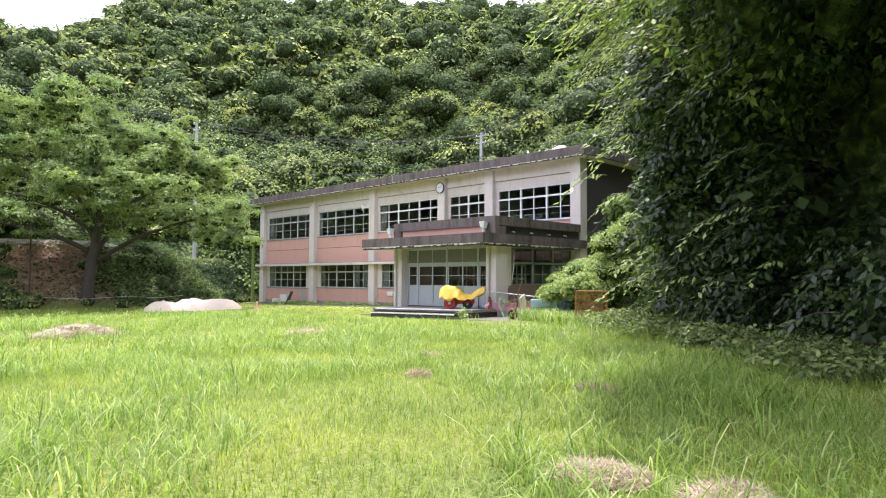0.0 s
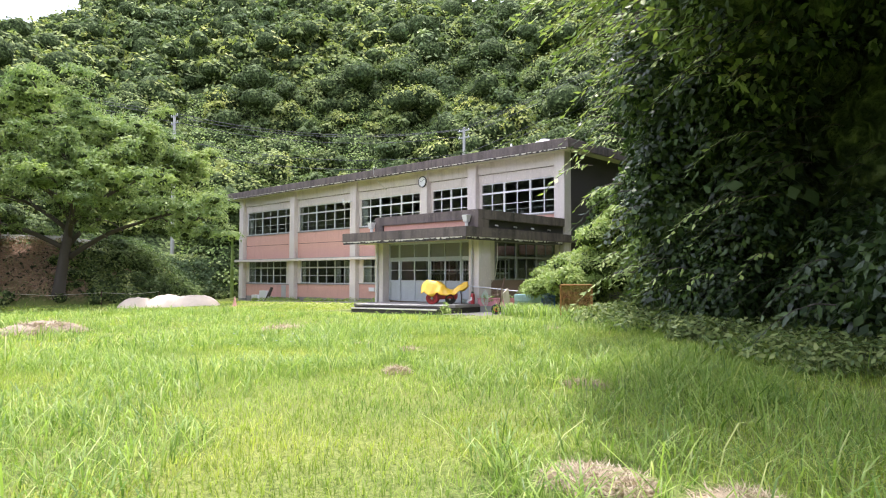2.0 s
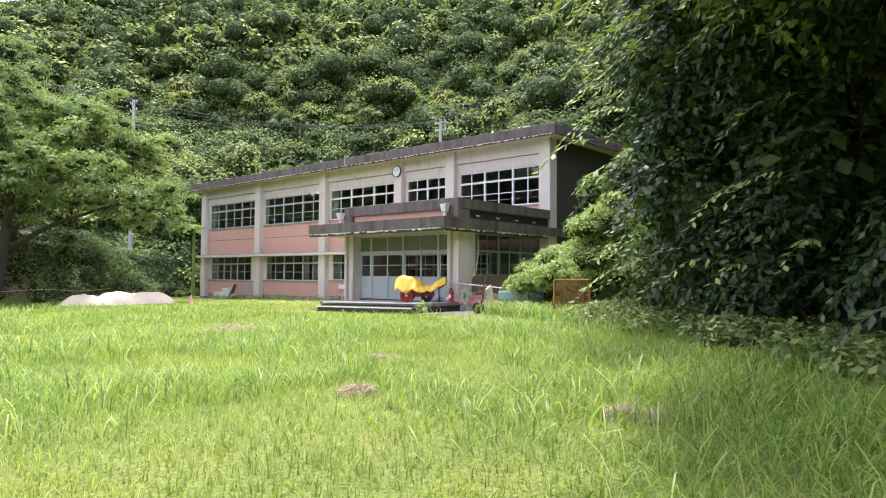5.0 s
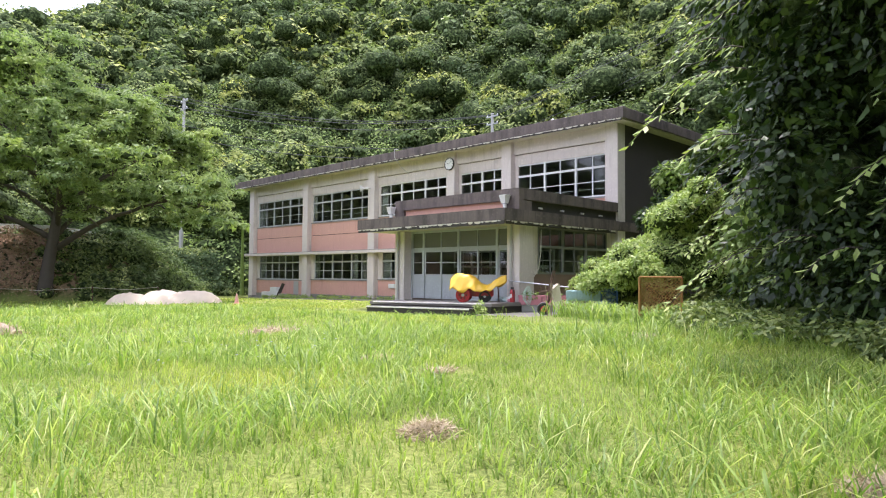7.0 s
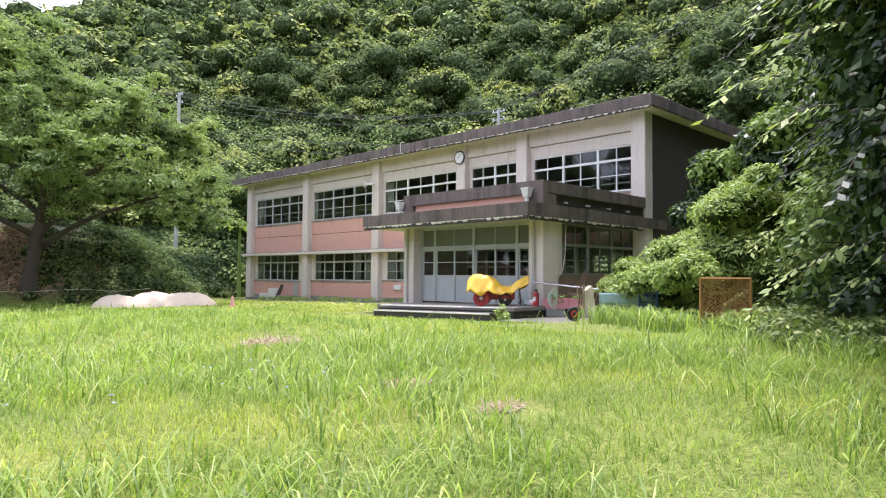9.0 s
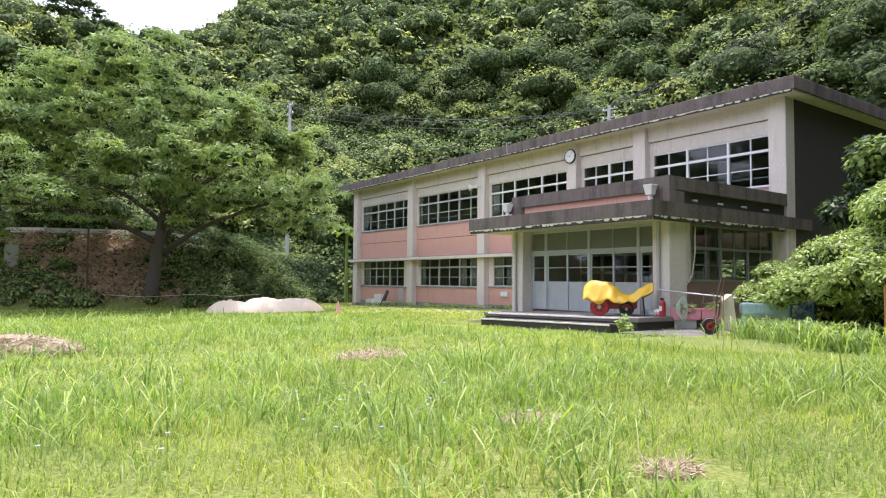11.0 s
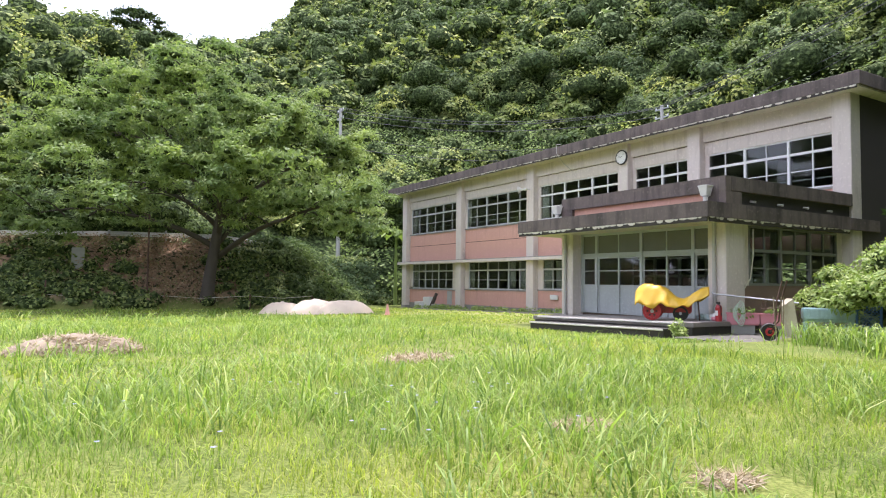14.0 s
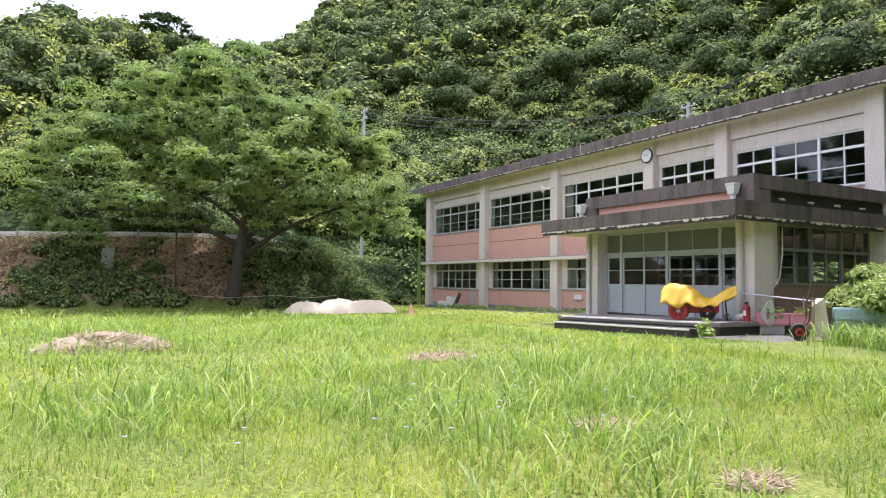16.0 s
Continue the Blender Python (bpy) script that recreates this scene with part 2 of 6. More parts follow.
def ground_material():
    mat, nt, p = start("meadow_soil")
    lawn = ramp(nt, noisy(nt, 0.7, 8), [(0.3, (0.10, 0.14, 0.03)), (0.5, (0.17, 0.21, 0.042)), (0.7, (0.25, 0.265, 0.062))])
    fine = noisy(nt, 28, 5)
    lawn = blend(nt, 0.5, lawn, ramp(nt, fine, [(0.38, (0.055, 0.082, 0.025)), (0.62, (0.22, 0.245, 0.08))]))
    soil = ramp(nt, noisy(nt, 3.5, 6), [(0.38, (0.03, 0.035, 0.018)), (0.5, (0.30, 0.19, 0.125)), (0.68, (0.10, 0.085, 0.045))])
    under = ramp(nt, noisy(nt, 2.6, 9), [(0.40, (0.02, 0.03, 0.012)), (0.52, (0.07, 0.10, 0.035)), (0.64, (0.15, 0.20, 0.07))])
    worn = ramp(nt, noisy(nt, 1.1, 6), [(0.35, (0.25, 0.27, 0.09)), (0.65, (0.38, 0.35, 0.17))])
    for name, over in (("worn", worn), ("wild", under), ("earth", soil)):
        a = nt.nodes.new("ShaderNodeAttribute")
        a.attribute_name = name
        lawn = blend(nt, a.outputs["Fac"], lawn, over)
    colour = lawn
    nt.links.new(colour, p.inputs["Base Color"])
    p.inputs["Roughness"].default_value = 0.9
    p.inputs["Specular IOR Level"].default_value = 0.1
    nt.links.new(bump(nt, fine, 0.8, 0.05), p.inputs["Normal"])
    return mat


MEADOW = ground_material()


# ---- making things ----
def place_of(ob):
    at = Vector((0, 0, 0))
    while ob:
        at += ob.location
        ob = ob.parent
    return at


def thing(name, at, label, category, group="", kind=""):
    ob = new(name)
    ob.location = at
    ob.empty_display_size = 0.2
    return tagged(ob, label, category, group, kind)


def part(name, bm, material, parent=None, label="", smooth=False):
    """Links a bmesh, drawn in world places, as one mesh under a thing or a part."""
    mesh = bpy.data.meshes.new(name)
    if parent:
        bmesh.ops.translate(bm, verts=bm.verts, vec=-place_of(parent))
    bm.to_mesh(mesh)
    bm.free()
    mesh.materials.append(material)
    if smooth:
        mesh.shade_smooth()
    ob = new(name, mesh)
    ob.parent = parent
    return tagged(ob, label)


def box(x0, x1, y0, y1, z0, z1, bm=None, bevel=0.0):
    own = bmesh.new()
    m = Matrix.Translation(((x0 + x1) / 2, (y0 + y1) / 2, (z0 + z1) / 2)) @ Matrix.Diagonal((abs(x1 - x0), abs(y1 - y0), abs(z1 - z0), 1))
    bmesh.ops.create_cube(own, size=1, matrix=m)
    if bevel:
        bmesh.ops.bevel(own, geom=own.edges[:], offset=bevel, segments=2, affect="EDGES")
    if bm is None:
        return own
    mesh = bpy.data.meshes.new("join")
    own.to_mesh(mesh)
    own.free()
    bm.from_mesh(mesh)
    bpy.data.meshes.remove(mesh)
    return bm


def tube(points, radii, sides=8, bm=None):
    """A round bar along points; radii: one, or one a point."""
    bm = bm or bmesh.new()
    points = [Vector(p) for p in points]
    if isinstance(radii, (int, float)):
        radii = [radii] * len(points)
    rings = []
    for i, (p, r) in enumerate(zip(points, radii)):
        way = (points[min(i + 1, len(points) - 1)] - points[max(i - 1, 0)]).normalized()
        side = way.cross(Vector((0, 0, 1)) if abs(way.z) < 0.9 else Vector((1, 0, 0))).normalized()
        up = way.cross(side)
        rings.append([bm.verts.new(p + r * (math.cos(a) * side + math.sin(a) * up)) for a in (math.tau * k / sides for k in range(sides))])
    for a, b in zip(rings, rings[1:]):
        for k in range(sides):
            bm.faces.new((a[k], a[(k + 1) % sides], b[(k + 1) % sides], b[k]))
    bm.faces.new(rings[0][::-1])
    bm.faces.new(rings[-1])
    return bm


def lathe(profile, at, axis=(0, 0, 1), sides=20, bm=None):
    """A turned shape: profile of (radius, height) along axis from at."""
    bm = bm or bmesh.new()
    turn = Vector(axis).to_track_quat("Z", "Y").to_matrix()
    rings = []
    for r, h in profile:
        rings.append([bm.verts.new(Vector(at) + turn @ Vector((max(r, 0.001) * math.cos(a), max(r, 0.001) * math.sin(a), h))) for a in (math.tau * k / sides for k in range(sides))])
    for a, b in zip(rings, rings[1:]):
        for k in range(sides):
            bm.faces.new((a[k], a[(k + 1) % sides], b[(k + 1) % sides], b[k]))
    bm.faces.new(rings[0][::-1])
    bm.faces.new(rings[-1])
    return bm


def mesh_of(name, verts, faces, material, parent=None, label=""):
    """A mesh object out of arrays: verts (n, 3) and faces (m, 3 or 4)."""
    verts, faces = np.asarray(verts, np.float32), np.asarray(faces, np.int32)
    if parent:
        verts = verts - np.array(place_of(parent), np.float32)
    mesh = bpy.data.meshes.new(name)
    m, k = faces.shape
    mesh.vertices.add(len(verts))
    mesh.vertices.foreach_set("co", verts.ravel())
    mesh.loops.add(m * k)
    mesh.loops.foreach_set("vertex_index", faces.ravel())
    mesh.polygons.add(m)
    mesh.polygons.foreach_set("loop_start", np.arange(0, m * k, k, dtype=np.int32))
    mesh.update(calc_edges=True)
    mesh.materials.append(material)
    ob = new(name, mesh)
    ob.parent = parent
    return tagged(ob, label)


rng = np.random.default_rng(7)


def unit(v):
    return v / np.maximum(np.linalg.norm(v, axis=-1, keepdims=True), 1e-9)


def leaf_quads(at, facing, along, length, width):
    """One pointed leaf, a kite of four corners, for each row: at, facing and along (n, 3), length and width (n,)."""
    along = unit(along - facing * np.sum(along * facing, 1, keepdims=True))
    side = np.cross(facing, along)
    length, width = length[:, None], width[:, None]
    verts = np.stack([at, at + along * length * 0.42 + side * width * 0.5 - facing * width * 0.12, at + along * length, at + along * length * 0.42 - side * width * 0.5 - facing * width * 0.12], 1)
    n = len(at)
    return verts.reshape(-1, 3), np.arange(4 * n, dtype=np.int32).reshape(n, 4)


def shell(centres, radii, per, size, up=0.5, aspect=0.5, depth=0.25, droop=0.3, ruffle=0.45):
    """Leaves on the outside of lumps: centres (n, 3), radii (n, 3), per: how many a lump, size (n,)."""
    n = len(centres)
    which = np.repeat(np.arange(n), per)
    d = unit(rng.normal(size=(len(which), 3)))
    d[:, 2] = np.where(rng.random(len(which)) < up, np.abs(d[:, 2]), d[:, 2])
    r = 1 - depth * rng.random(len(which))[:, None] ** 1.5
    at = centres[which] + d * radii[which] * r
    facing = unit(unit(d / radii[which]) + rng.normal(size=d.shape) * ruffle + np.array([0, 0, 0.35]))
    along = rng.normal(size=d.shape) + np.array([0, 0, -droop]) + d * 0.3
    s = size[which] * (0.6 + 0.8 * rng.random(len(which)))
    return leaf_quads(at, facing, along, s, s * aspect * (0.8 + 0.4 * rng.random(len(which))))


def joined(pairs):
    verts, faces, base = [], [], 0
    for v, f in pairs:
        verts.append(v), faces.append(f + base)
        base += len(v)
    return np.concatenate(verts), np.concatenate(faces)


def ball_arrays():
    bm = bmesh.new()
    bmesh.ops.create_icosphere(bm, subdivisions=1, radius=1)
    v = np.array([q.co[:] for q in bm.verts])
    f = np.array([[q.index for q in t.verts] for t in bm.faces], np.int32)
    bm.free()
    return v, f


BALL = ball_arrays()


def cores(centres, radii):
    """Rough shade-coloured hearts of lumps, so that a crown is not hollow."""
    v, f = BALL
    n = len(centres)
    rough = 1 + 0.14 * rng.normal(size=(n, len(v), 1)).clip(-1, 1)
    verts = centres[:, None] + v[None] * radii[:, None] * rough
    faces = f[None] + (np.arange(n) * len(v))[:, None, None]
    return verts.reshape(-1, 3), faces.reshape(-1, 3)


# ---- ground, bank and hill ----
YARD = np.array([(-30, -90), (1, -40), (5.6, -20), (6.4, -13), (5.2, -8.0), (1.0, -3.5), (-3.4, -1.5), (-4, 12), (33, 12), (33.6, 0), (38, -8.2), (43.5, -12.2), (48.5, -16), (62, -24), (95, -40), (95, -90)], float)


def smooth(v, a, b):
    s = np.clip((v - a) / (b - a), 0, 1)
    return s * s * (3 - 2 * s)


def outside(x, y):
    """How far a place lies outside the yard; 0 within it."""
    p = np.stack([x, y], -1)
    best, odd = np.full(x.shape, 1e9), np.zeros(x.shape, bool)
    for a, b in zip(YARD, np.roll(YARD, -1, 0)):
        s = np.clip(((p - a) @ (b - a)) / ((b - a) @ (b - a)), 0, 1)
        best = np.minimum(best, np.linalg.norm(p - a - s[..., None] * (b - a), axis=-1))
        crosses = (a[1] > y) != (b[1] > y)
        odd ^= crosses & (x < (b[0] - a[0]) * (y - a[1]) / (b[1] - a[1] + 1e-12) + a[0])
    return np.where(odd, 0.0, best)


def waves(x, y, s):
    return np.sin(x * 1.3 * s + 1.7) * np.cos(y * 1.1 * s + 0.4) + 0.5 * np.sin(x * 2.9 * s + y * 2.3 * s)


def height(x, y):
    x, y = np.asarray(x, float), np.asarray(y, float)
    d = outside(x, y)
    flat = 0.021 * np.clip(x, 0, 44) - 0.06 - 0.14 * smooth(-y, 12, 18) * smooth(x, 20, 30) - 0.13 * smooth(-y, 4.0, 5.0) * smooth(y, -13, -9) * smooth(x, 20, 25) * smooth(-x, -35, -31) + 0.2 * smooth(-y, 6, 16) * smooth(-x, -14, -2) + 0.02 * waves(x, y, 0.8)
    bank = 3.3 * smooth(d, 0.2, 5.0) + 78 * (1 - np.exp(-np.maximum(d - 10.5, 0) * 0.68 / 78))
    steep = 115 * (1 - np.exp(-d * 0.98 / 115))
    gentle = 40 * (1 - np.exp(-d * 0.5 / 40))
    left = smooth(-x, -9, 3) * smooth(-y - 0.08 * x, -42, 4)
    right = smooth(x, 33, 39) * smooth(-y, -14, -2)
    h = left * bank + (1 - left) * (right * gentle + (1 - right) * steep)
    return flat + h * (1 + 0.03 * waves(x, y, 0.06)) * smooth(y, -110, -70)


def build_ground():
    xs = np.concatenate([np.linspace(-900, -120, 14), np.linspace(-110, -14, 45), np.arange(-12, 52.1, 0.8), np.linspace(56, 140, 22), np.linspace(180, 900, 10)])
    ys = np.concatenate([np.linspace(-900, -100, 12), np.linspace(-90, -32, 20), np.arange(-30, 13, 0.8), np.linspace(14, 150, 55), np.linspace(180, 900, 10)])
    gx, gy = np.meshgrid(xs, ys, indexing="ij")
    z = height(gx, gy)
    n, m = len(xs), len(ys)
    i = np.arange(n * m).reshape(n, m)
    faces = np.stack([i[:-1, :-1], i[1:, :-1], i[1:, 1:], i[:-1, 1:]], -1).reshape(-1, 4)
    ob = mesh_of("ground", np.stack([gx, gy, z], -1).reshape(-1, 3), faces, MEADOW)
    ob.data.shade_smooth()
    wild = ob.data.attributes.new("wild", "FLOAT", "POINT")
    wild.data.foreach_set("value", smooth(outside(gx, gy), 0.0, 1.2).astype(np.float32).ravel())
    d = outside(gx, gy)
    for name, value in (("earth", smooth(d, 0.3, 1.0) * smooth(-d, -6.5, -5) * smooth(-gx, -9, -6)), ("worn", smooth(gx, 8, 13) * smooth(-gx, -25, -23) * smooth(gy, -8.5, -5.5) * smooth(-gy, 1.0, 1.8))):
        a = ob.data.attributes.new(name, "FLOAT", "POINT")
        a.data.foreach_set("value", value.astype(np.float32).ravel())
    tagged(ob, "overgrown grassy school yard rising into a wooded hillside", "ground", kind="structure")


build_ground()


def ground_at(x, y):
    return float(height(x, y))


# ---- the school building ----
PILLARS = (0.0, 7.25, 14.33, 20.91, 24.66, 30.33)
WALL_Y, BACK_Y, ROOF_Z, SOFFIT_Z = 0.34, 8.6, 8.56, 8.1
school = thing("school_building", (15, 4, 0), "two-storey cream and pink concrete school with weathered flat roof", "building")


def framed_window(x0, x1, y, z0, z1, sections, transom, bar, material, parent, curtains=(), along="x", halves=True, rail=None, label=""):
    """A metal window: outer frame, thick mullions, a transom, thin bars, a pane for each light, and curtains behind."""
    def solid(a0, a1, d0, d1, c0, c1, bm=None):
        return box(a0, a1, y + d0, y + d1, c0, c1, bm) if along == "x" else box(y - d1, y - d0, a0, a1, c0, c1, bm)
    bm = bmesh.new()
    for c0, c1 in ((z0, z0 + 0.07), (z1 - 0.06, z1)):
        solid(x0, x1, -0.04, 0.05, c0, c1, bm)
    for a in (x0 + 0.03, x1 - 0.03):
        solid(a - 0.03, a + 0.03, -0.04, 0.05, z0 + 0.071, z1 - 0.061, bm)
    win = part("window", bm, material, parent, label)
    step = (x1 - x0) / sections
    cuts = [x0 + step * k for k in range(sections + 1)]
    for c in cuts[1:-1]:
        part("mullion", solid(c - 0.045, c + 0.045, -0.055, 0.06, z0 + 0.071, z1 - 0.061), material, win)
    for c0, c1 in zip(cuts, cuts[1:]):
        l, r, mid = c0 + 0.05, c1 - 0.05, (c0 + c1) / 2
        part("transom", solid(l, r, -0.05, 0.045, transom - 0.045, transom + 0.045), material, win)
        part("glazing_bar", solid(l, r, -0.02, 0.02, bar - 0.016, bar + 0.016), material, win)
        if rail:
            part("guard_rail", solid(l, r, 0.10, 0.13, rail - 0.015, rail + 0.015), material, win)
        if halves:
            part("stile", solid(mid - 0.022, mid + 0.022, -0.03, 0.03, z0 + 0.071, transom - 0.046), material, win)
            part("stile", solid(mid - 0.016, mid + 0.016, -0.03, 0.03, transom + 0.046, z1 - 0.061), material, win)
        for a0, a1, k in ((l, mid, 0), (mid, r, 1)):
            for b0, b1 in ((z0 + 0.07, bar), (bar, transom), (transom, z1 - 0.06)):
                pane = part("pane", solid(a0, a1, 0.005 + 0.012 * k, 0.009 + 0.012 * k, b0, b1), GLASS, win)
                pane.visible_shadow = False
    for c0, c1 in curtains:
        bm = bmesh.new()
        n = max(6, int((c1 - c0) / 0.05))
        rows = []
        for h in (z0 + 0.08, (z0 + z1) / 2, z1 - 0.1):
            row = []
            for k in range(n + 1):
                a, dd = c0 + (c1 - c0) * k / n, 0.085 + 0.025 * math.sin(k * 1.9 + h)
                row.append(bm.verts.new((a, y + dd, h) if along == "x" else (y - dd, a, h)))
            rows.append(row)
        for r0, r1 in zip(rows, rows[1:]):
            for k in range(n):
                bm.faces.new((r0[k], r0[k + 1], r1[k + 1], r1[k]))
        bmesh.ops.solidify(bm, geom=bm.faces[:], thickness=0.008)
        part("curtain", bm, CURTAIN, win, "white curtain drawn to the side", smooth=True)
    return win


def build_shell():
    for x in PILLARS:
        part("pillar", box(x, x + 0.6, 0, WALL_Y + 0.25, -0.3, SOFFIT_Z, bevel=0.015), CREAM, school)
        part("pillar_base", box(x - 0.02, x + 0.62, -0.02, WALL_Y, -0.3, 0.12 + 0.015 * x, bevel=0.01), PLINTH, school)
    ends = list(zip(PILLARS, PILLARS[1:]))
    for k, (a, b) in enumerate(ends):
        l, r = a + 0.6, b
        part("plinth", box(l, r, WALL_Y - 0.02, WALL_Y + 0.2, -0.3, 0.33 + 0.012 * a), PLINTH, school)
        part("wall", box(l, r, WALL_Y, WALL_Y + 0.18, 0.1, 1.25 + 0.01 * a), PINK, school, "pink plaster wall below the windows")
        for z0, z1 in ((3.05, 4.255), (4.285, 5.06)):
            part("wall", box(l, r, WALL_Y, WALL_Y + 0.18, z0, z1), PINK, school, "pink plaster band between the storeys")
        part("joint", box(l, r, WALL_Y + 0.03, WALL_Y + 0.16, 4.2, 4.3), STAIN, school, "dark recessed joint")
        part("sill", box(l, r, WALL_Y - 0.05, WALL_Y + 0.15, 5.062, 5.13), PLINTH, school)
        part("sill", box(l, r, WALL_Y - 0.05, WALL_Y + 0.15, 1.252 + 0.01 * a, 1.315 + 0.01 * a), PLINTH, school)
        part("wall", box(l, r, WALL_Y - 0.03, WALL_Y + 0.18, 6.96, 7.44), CREAM, school, "cream plaster head above the windows")
        part("wall", box(l, r, WALL_Y - 0.13, WALL_Y + 0.18, 7.465, SOFFIT_Z), CREAM, school, "cream plaster roof beam standing slightly proud")
        part("joint", box(l, r, WALL_Y + 0.02, WALL_Y + 0.17, 7.43, 7.48), STAIN, school, "dark recessed joint")
    # ledge between the storeys, from the far end to the porch
    part("ledge", box(-0.32, 23.6, -0.22, WALL_Y + 0.1, 3.0, 3.16, bevel=0.012), CREAM, school, "thin projecting cream concrete ledge")
    part("ledge_top", box(-0.32, 23.6, -0.2, WALL_Y - 0.005, 3.161, 3.2), PLINTH, school)
    # roof slab with a deep weathered edge
    bm = bmesh.new()
    box(-1.35, 31.5, -0.55, BACK_Y + 1.0, SOFFIT_Z + 0.02, ROOF_Z, bm)
    bmesh.ops.bevel(bm, geom=bm.edges[:], offset=0.012, segments=1, affect="EDGES")
    part("roof", bm, WEATHERED, school, "flat concrete roof slab streaked black by rain")
    part("soffit", box(-1.28, 31.43, -0.48, BACK_Y + 0.9, SOFFIT_Z - 0.03, SOFFIT_Z + 0.018), SOFFIT, school, "plaster soffit tinted yellow for grass bounce")
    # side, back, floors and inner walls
    part("wall", box(30.75, 30.93, 0.6, BACK_Y, -0.3, SOFFIT_Z), ENDWALL, school, "weathered end wall, darkened for tree shade")
    part("wall", box(-0.02, 0.16, 0.6, BACK_Y, -0.3, SOFFIT_Z), CREAM, school)
    part("wall", box(0.16, 30.75, BACK_Y - 0.2, BACK_Y, -0.3, 1.4), CREAM, school)
    part("wall", box(0.16, 30.75, BACK_Y - 0.2, BACK_Y, 2.9, 5.3), CREAM, school)
    part("wall", box(0.16, 30.75, BACK_Y - 0.2, BACK_Y, 6.9, SOFFIT_Z), CREAM, school)
    for z0, z1 in ((1.4, 2.9), (5.3, 6.9)):
        for k in range(13):
            x = 0.16 + 2.45 * k
            part("back_pier", box(x, min(x + 1.15, 30.75), BACK_Y - 0.2, BACK_Y, z0, z1), CREAM, school)
    part("inner_floor", box(0.16, 30.75, 0.55, BACK_Y - 0.2, 0.3, 0.45), INFLOOR, school)
    part("inner_floor", box(0.16, 30.75, 0.55, BACK_Y - 0.2, 3.6, 4.15), INFLOOR, school)
    part("inner_ceiling", box(0.16, 30.75, 0.55, BACK_Y - 0.2, 7.3, 7.4), INSIDE, school)
    for x in (7.5, 14.6, 21.2, 24.9):
        part("inner_wall", box(x, x + 0.12, 0.6, 5.6, 0.45, 7.3), INSIDE, school)
    part("inner_wall", box(0.16, 30.75, 5.6, 5.72, 0.45, 2.0), INSIDE, school)
    part("inner_wall", box(0.16, 30.75, 5.6, 5.72, 4.15, 7.3), INSIDE, school)


def scallops(x0, x1, y, z, parent, step, along="x", seed=3, deep=1.0):
    """Flaked white drip edge under a slab: pale tongues between black mould."""
    r = random.Random(seed)
    a = x0
    while a < x1 - 0.1:
        w = min(step * r.uniform(0.35, 1.3), x1 - a)
        gap = r.choice((0.08, 0.15, 0.3, 0.5)) * w
        drop = r.uniform(0.03, 0.10) * deep
        outline = [(a, z)] + [(a + (w - gap) * k / 6, z - drop * math.sin(math.pi * (k + 0.6) / 7.2) ** 0.5) for k in range(7)] + [(a + w - gap, z)]
        bm = bmesh.new()
        bm.faces.new([bm.verts.new((p, y, q) if along == "x" else (y, p, q)) for p, q in outline])
        out = bmesh.ops.extrude_face_region(bm, geom=bm.faces[:])
        shift = Vector((0, 0.02, 0)) if along == "x" else Vector((-0.02, 0, 0))
        bmesh.ops.translate(bm, verts=[v for v in out["geom"] if isinstance(v, bmesh.types.BMVert)], vec=shift)
        bmesh.ops.recalc_face_normals(bm, faces=bm.faces[:])
        part("drip_tongue", bm, EDGE, parent)
        a += w
    if along == "x":
        part("drip_strip", box(x0, x1, y + 0.021, y + 0.05, z - 0.13 * deep, z), STAIN, parent, "mould-blackened strip")
    else:
        part("drip_strip", box(y - 0.05, y - 0.021, x0, x1, z - 0.13 * deep, z), STAIN, parent, "mould-blackened strip")


def build_windows():
    y = WALL_Y + 0.06
    rows = [(0.78, 7.25, 3, ALUMINIUM, ((0.86, 1.45),)), (8.0, 14.33, 3, ALUMINIUM, ((7.95, 8.3),)), (15.0, 20.91, 3, WHITEFRAME, ((15.05, 15.65),)), (21.58, 24.66, 2, WHITEFRAME, ()), (25.28, 30.33, 3, WHITEFRAME, ())]
    for x0, x1, n, m, curtains in rows:
        framed_window(x0, x1, y, 5.13, 6.96, n, 6.41, 5.8, m, school, curtains, rail=5.5)
    low = [(0.98, 6.4, 3, ((0.95, 1.75),)), (8.25, 14.33, 3, ((8.3, 8.7), (12.3, 12.8), (13.1, 14.2))), (15.1, 20.91, 3, ((15.15, 15.9), (16.2, 17.4), (18.9, 19.7)))]
    for x0, x1, n, curtains in low:
        z = 1.315 + 0.01 * math.floor(x0 / 7) * 7
        framed_window(x0, x1, y, z, 3.05, n, 2.52, 1.95, ALUMINIUM, school, curtains)
    part("wall", box(6.4, 7.25, WALL_Y + 0.005, WALL_Y + 0.18, 1.32, 3.05), CREAM, school)
    part("meter_door", box(5.75, 6.35, WALL_Y - 0.025, WALL_Y, 0.35, 1.22, bevel=0.006), PIPE, school, "grey metal hatch")
    for x in PILLARS[:5]:
        part("jamb", box(x + 0.6, x + 0.78, WALL_Y + 0.002, WALL_Y + 0.17, 5.131, 6.959), CREAM, school)
    for x in PILLARS[:3]:
        part("jamb", box(x + 0.6, x + 1.0, WALL_Y + 0.002, WALL_Y + 0.17, 1.40, 3.0), CREAM, school)
    part("vent_box", box(16.0, 16.55, WALL_Y - 0.1, WALL_Y, 0.95, 1.2, bevel=0.01), WHITE, school, "small white wall vent")


build_shell()
build_windows()
scallops(-1.3, 31.4, -0.545, SOFFIT_Z + 0.02, school, 0.36, seed=4, deep=0.7)

# ---- the porch with its two-tier canopy ----
PX0, PX1, PY = 23.0, 31.02, -7.28


